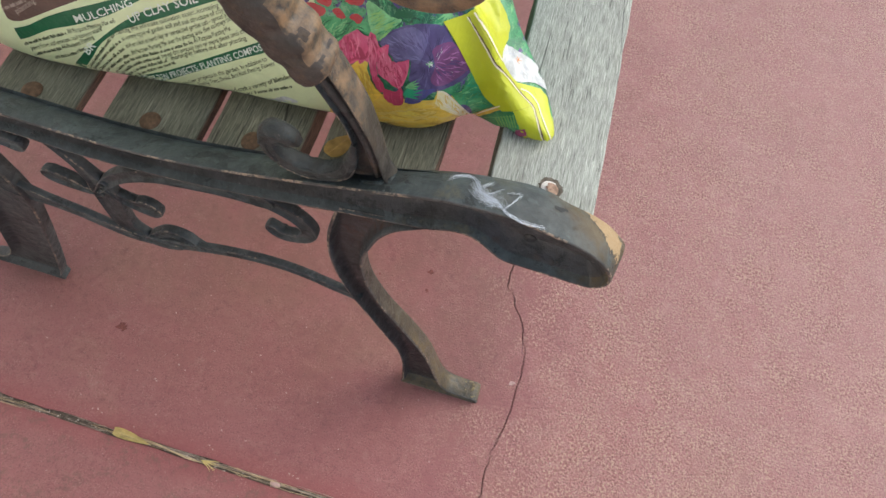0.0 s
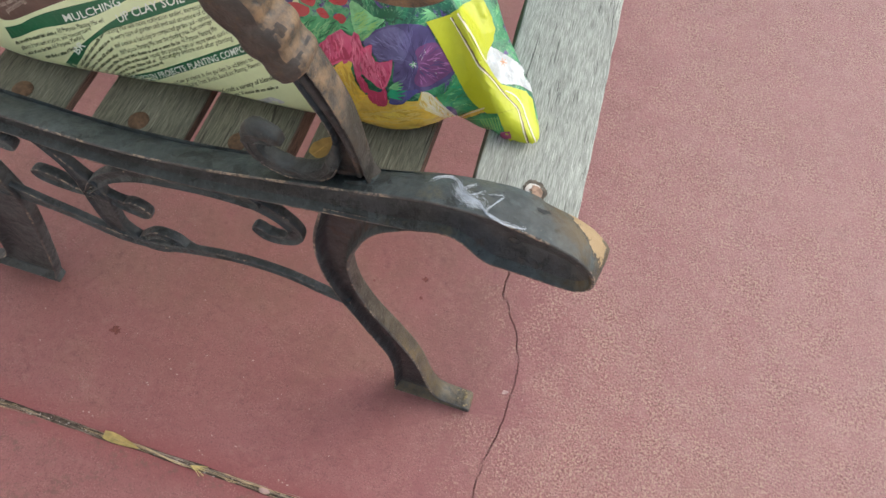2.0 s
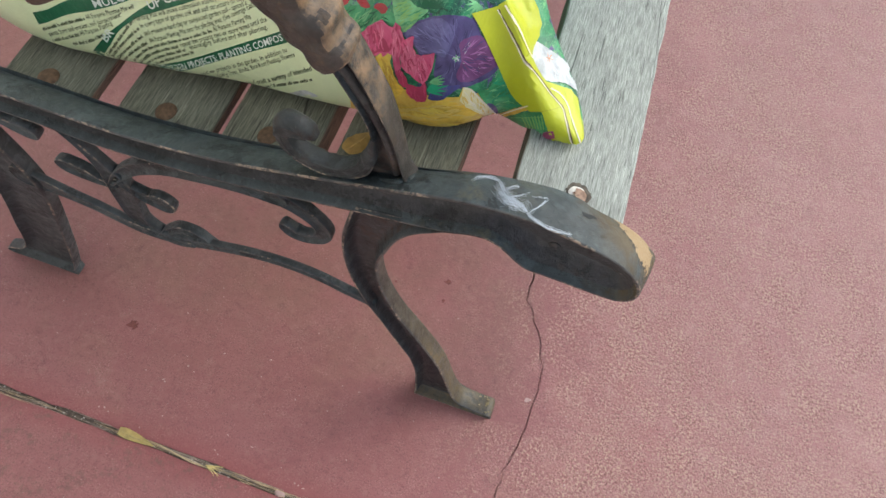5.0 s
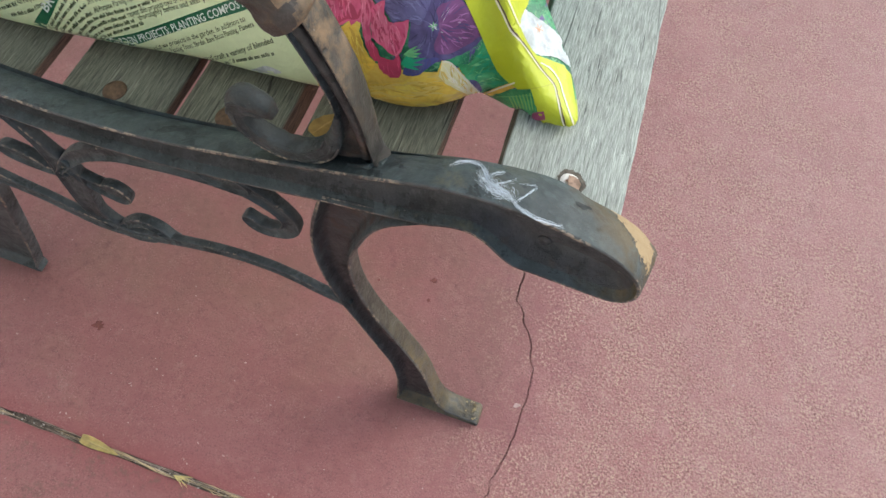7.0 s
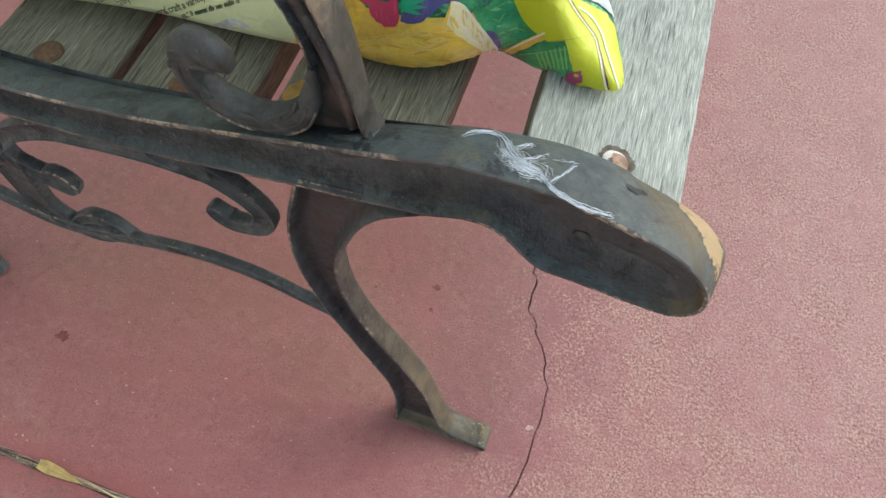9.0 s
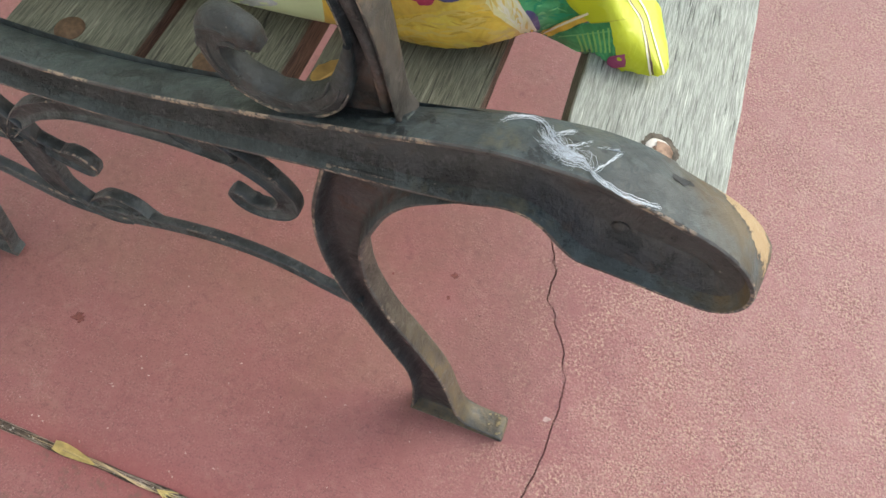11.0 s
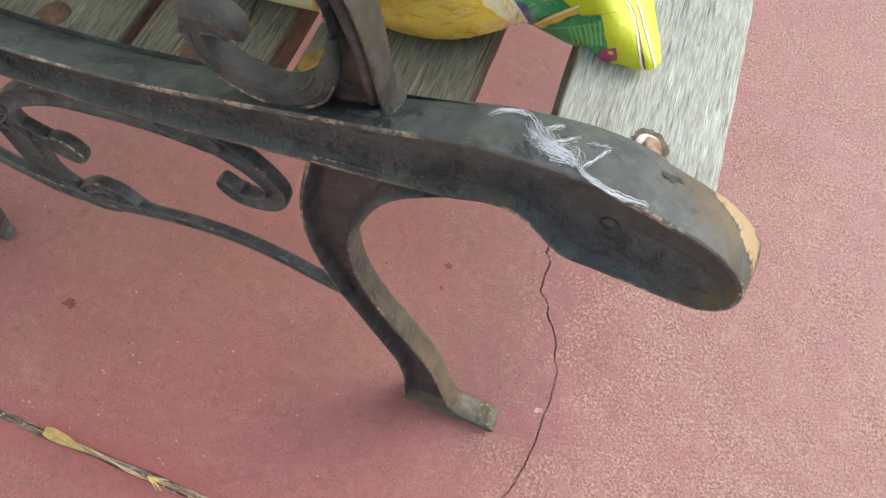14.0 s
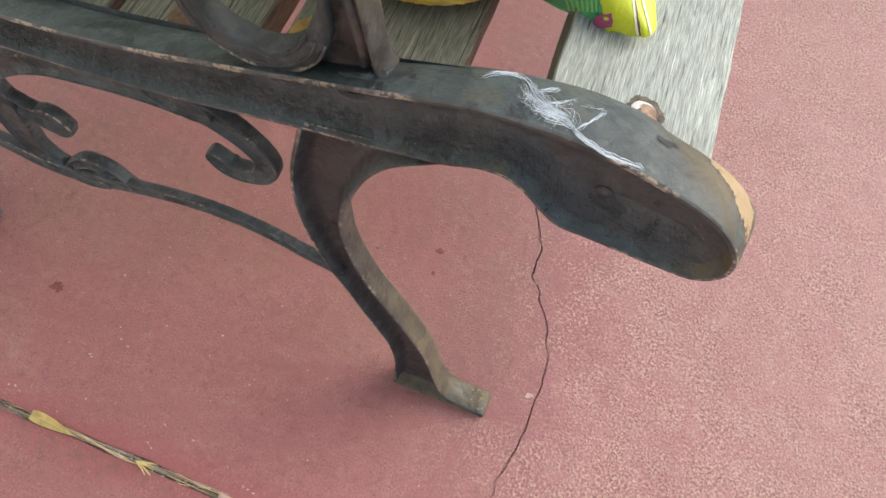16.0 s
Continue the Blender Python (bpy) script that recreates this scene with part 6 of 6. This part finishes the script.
def spider_web():
    r = random.Random(11)
    bm = bmesh.new()
    ways = [[(-0.0625, 0.0165), (-0.0585, 0.0212), (-0.053, 0.0232), (-0.0485, 0.0215), (-0.0455, 0.0165), (-0.042, 0.012), (-0.037, 0.009), (-0.0325, 0.0085)],
            [(-0.0325, 0.0085), (-0.030, 0.0055), (-0.0275, 0.0025), (-0.0235, 0.0008), (-0.0185, -0.0004), (-0.013, -0.0004), (-0.0085, 0.0006), (-0.0035, 0.0016)],
            [(-0.0285, 0.0030), (-0.0255, 0.0085), (-0.0225, 0.0145), (-0.0195, 0.0205)], [(-0.0195, 0.0205), (-0.0265, 0.0175), (-0.033, 0.0165)], [(-0.0385, 0.0110), (-0.034, 0.0150), (-0.0305, 0.0195)], [(-0.044, 0.016), (-0.040, 0.0195), (-0.0375, 0.0225)]]
    for n, way in enumerate(ways):
        p = spline(way, 0.0012)
        for k in range((12, 10, 7, 5, 8, 7)[n]):
            o = (r.gauss(0, 0.0006), r.gauss(0, 0.0006))
            pts = []
            for i, (x, y) in enumerate(p):
                w = noise.noise((i * 0.35, k * 3.1, n)) * 0.0009
                pts.append(on_rail(x + o[0] + w, y + o[1] - w) + Vector((0, 0, abs(r.gauss(0, 0.0002)))))
            strand(bm, pts, r.uniform(0.00004, 0.00011), 3)
    # loose swirl that follows the main thread, with threads hanging from it over the edge
    body = spline([(-0.0490, 0.0200), (-0.0462, 0.0150), (-0.0425, 0.0108), (-0.0375, 0.0078), (-0.0325, 0.0070), (-0.0290, 0.0040)], 0.0008)
    for k in range(140):
        i0 = r.randrange(0, len(body) - 9)
        wide, sway, n = r.gauss(0, 0.0023), r.uniform(0.4, 1.5), r.randint(7, 14)
        pts = []
        for i in range(i0, min(i0 + n, len(body))):
            x, y = body[i]
            off = wide * math.sin(sway + 0.22 * (i - i0))
            pts.append(on_rail(x + 0.7 * off + r.gauss(0, 0.00012), max(-0.0006, y + off)) + Vector((0, 0, 0.0005 * r.random())))
        strand(bm, pts, r.uniform(0.00003, 0.00007), 3)
    for k in range(70):
        x, y = body[r.randrange(6, len(body) - 8)]
        ln, lean, bend = r.uniform(0.002, 0.0075), r.gauss(0.15, 0.35), r.uniform(-0.5, 0.5)
        q = [on_rail(x + ln * s * math.sin(lean + bend * s), max(-0.0008, y - ln * s * math.cos(lean + bend * s))) + Vector((0, 0, 0.0004 * math.sin(3.1 * s))) for s in (0, 0.35, 0.7, 1.0)]
        strand(bm, q, r.uniform(0.000025, 0.000055), 3)
    return tagged(part("spider_web", bm, SILK), "torn white spider web clinging to the iron rail", "spider web", kind="stuff")


spider_web()


# ---- leaves, straw and chips ----
LEAF_PALE = plain("pale_yellow_leaf", (0.64, 0.53, 0.22), 0.6, 0, 0.25, 120)


def leaf(name, at, length, width, turn, tilt, mat, label, curl=0.25, skew=0.8):
    """A dry leaf with a midrib, folded a little along it; the origin lies under its middle."""
    bm = bmesh.new()
    n, rows = 14, []
    for i in range(n + 1):
        s = i / n
        w = width / 2 * math.sin(math.pi * min(1, 0.06 + 0.94 * s) ** skew) ** 0.8 + 0.0004
        row = []
        for k in (-1, -0.5, 0, 0.5, 1):
            ruffle = 0.0006 * noise.noise((s * 7, k * 2, 5))
            row.append(bm.verts.new(((s - 0.5) * length, k * w, curl * abs(k) * w + 0.06 * length * (2 * s - 1) ** 2 + ruffle)))
        rows.append(row)
    for a, b in zip(rows, rows[1:]):
        for k in range(4):
            bm.faces.new((a[k], b[k], b[k + 1], a[k + 1]))
    bmesh.ops.solidify(bm, geom=bm.faces[:], thickness=0.0004)
    ob = part(name, bm, mat)
    ob.matrix_world = pose(*at, tilt, 0, turn)
    bm = bmesh.new()
    strand(bm, [(-0.5 * length, 0, 0.06 * length + 0.0003), (-0.2 * length, 0, 0.0012), (0.2 * length, 0, 0.0012), (0.62 * length, 0.001, 0.06 * length)], 0.0004)
    part("stalk", bm, mat, ob)
    return tagged(ob, label, "leaf")


leaf("fallen_leaf", (-0.352, JOINT + 0.001, 0.0012), 0.043, 0.0098, -4, 12, LEAF_PALE, "slender dry yellow leaf lying in the floor joint", 0.25, 0.52)
leaf("fallen_leaf", (-0.141, 0.0425, 0.4122), 0.021, 0.014, 62, -6, LEAF, "small dry yellow leaf caught on the seat slat", 0.1)


def straw_tuft():
    r = random.Random(5)
    bm = bmesh.new()
    for k in range(13):
        a = r.uniform(-0.50, 0.22)
        ln = r.uniform(0.008, 0.021)
        p = [(0, 0, 0.0012)] + [(ln * s * math.cos(a), ln * s * math.sin(a) * (0.4 + 0.6 * s), 0.0012 + 0.0022 * math.sin(2.6 * s) + r.uniform(0, 0.0006)) for s in (0.3, 0.6, 1.0)]
        strand(bm, p, r.uniform(0.0003, 0.0006))
    ob = part("grass_tuft", bm, LEAF_PALE)
    ob.location = (-0.270, JOINT, 0)
    return tagged(ob, "small tuft of dry yellow grass in the floor joint", "grass")


straw_tuft()


def joint_straw():
    r = random.Random(8)
    bms = (bmesh.new(), bmesh.new())
    for k in range(210):
        x = r.uniform(-0.62, 0.35)
        ln, y = r.choice((r.uniform(0.01, 0.03), r.uniform(0.03, 0.11))), JOINT + r.gauss(0, 0.0019)
        bend, z = r.uniform(-0.002, 0.002), r.uniform(-0.0025, 0.0010)
        p = [(x + ln * s, y + bend * math.sin(3.1 * s) + r.gauss(0, 0.0003), z + 0.0012 * math.sin(3.1 * s)) for s in np.linspace(0, 1, 8)]
        strand(bms[k % 3 == 0], p, r.uniform(0.00025, 0.0006), 4)
    # two long stems that lie on the joint from the leaf to the tuft
    for o in (0.0, 0.0014):
        strand(bms[1], [(-0.345 + 0.010 * i, JOINT + 0.0022 - 0.0006 * i + o * math.sin(i * 0.8), 0.0018 + 0.0004 * math.sin(i)) for i in range(9)], 0.0006, 5)
    tagged(part("dry_stems", bms[0], STRAW_GREY), "grey dry stems and litter packed along the joint", "litter", kind="stuff")
    tagged(part("dry_stems", bms[1], STRAW), "straw-coloured dry stems lying along the joint", "litter", kind="stuff")
    bm = bmesh.new()
    for k in range(170):
        at = (r.uniform(-0.62, 0.35), JOINT + r.gauss(0, 0.0022), r.uniform(-0.0035, -0.0008))
        bmesh.ops.create_icosphere(bm, subdivisions=1, radius=r.uniform(0.0006, 0.0018), matrix=pose(*at, r.uniform(0, 360), r.uniform(0, 360), 0) @ Matrix.Diagonal((1, r.uniform(0.5, 0.9), r.uniform(0.35, 0.7), 1)))
    tagged(part("grit", bm, STONE), "pale grit and crumbs in the floor joint", "grit", kind="stuff")


joint_straw()


def flake(name, at, size, mat, label, seed, category="chip", thick=0.0006):
    """A flat irregular chip lying on the floor."""
    r = random.Random(seed)
    bm = bmesh.new()
    n = 11
    f = bm.faces.new([bm.verts.new((size[0] / 2 * math.cos(2 * math.pi * k / n) * r.uniform(0.45, 1.15), size[1] / 2 * math.sin(2 * math.pi * k / n) * r.uniform(0.45, 1.15), thick)) for k in range(n)])
    ex = bmesh.ops.extrude_face_region(bm, geom=[f])
    for v in [g for g in ex["geom"] if isinstance(g, bmesh.types.BMVert)]:
        v.co.z = -0.0002
        v.co.x *= 1.1
        v.co.y *= 1.1
    ob = part(name, bm, mat)
    ob.matrix_world = pose(at[0], at[1], 0.0, 0, 0, r.uniform(-40, 40))
    return tagged(ob, label, category, group="scabs of dark paint on the floor" if name == "dark_scab" else "pale crumbs on the floor")


flake("dark_scab", (-0.424, -0.032), (0.014, 0.008), SCAR, "dark red-brown scab of paint on the floor", 1, "stain", 0.0005)
flake("dark_scab", (-0.419, -0.034), (0.006, 0.010), SCAR, "dark red-brown scab of paint on the floor", 2, "stain", 0.0007)
flake("dark_scab", (-0.092, 0.145), (0.009, 0.007), SCAR, "dark red-brown scab of paint on the floor", 3, "stain", 0.0004)
flake("dark_scab", (-0.090, 0.119), (0.006, 0.005), SCAR, "dark red-brown scab of paint on the floor", 4, "stain", 0.0003)
flake("dark_scab", (-0.153, 0.123), (0.003, 0.003), SCAR, "tiny dark speck on the red floor", 5, "stain", 0.0006)
flake("paint_chip", (0.040, 0.0365), (0.0085, 0.0055), CHIP, "pale pink chip of paint beside the crack", 6)
r = random.Random(21)
for x, y in ((-0.370, 0.001), (-0.409, -0.130), (-0.403, -0.1285), (-0.397, -0.131), (-0.339, -0.116), (-0.168, -0.134), (-0.162, -0.135), (-0.173, -0.133), (-0.268, -0.130), (-0.263, -0.133), (-0.254, -0.018), (-0.13, -0.093), (0.452, 0.66), (-0.498, -0.071), (-0.505, 0.048), (-0.33, -0.06), (-0.215, 0.03), (0.16, 0.02), (0.22, 0.16), (-0.340, 0.034), (-0.346, -0.046), (-0.262, -0.111), (-0.232, -0.114), (-0.358, -0.079), (-0.307, -0.029), (0.086, 0.156), (0.087, 0.093)):
    flake("paint_chip", (x, y), (r.uniform(0.0016, 0.0034), r.uniform(0.0010, 0.0020)), CHIP, "tiny whitish crumb on the red floor", r.randrange(999))
bm = bmesh.new()
bmesh.ops.create_icosphere(bm, subdivisions=2, radius=0.0042, matrix=Matrix.Diagonal((1.5, 0.8, 0.5, 1)))
for v in bm.verts:
    v.co += v.co.normalized() * 0.0007 * noise.noise(v.co * 300)
pebble = part("pebble", bm, CHIP)
pebble.location = (-0.183, JOINT - 0.001, 0.0005)
tagged(pebble, "small pale pebble lodged in the floor joint", "pebble")
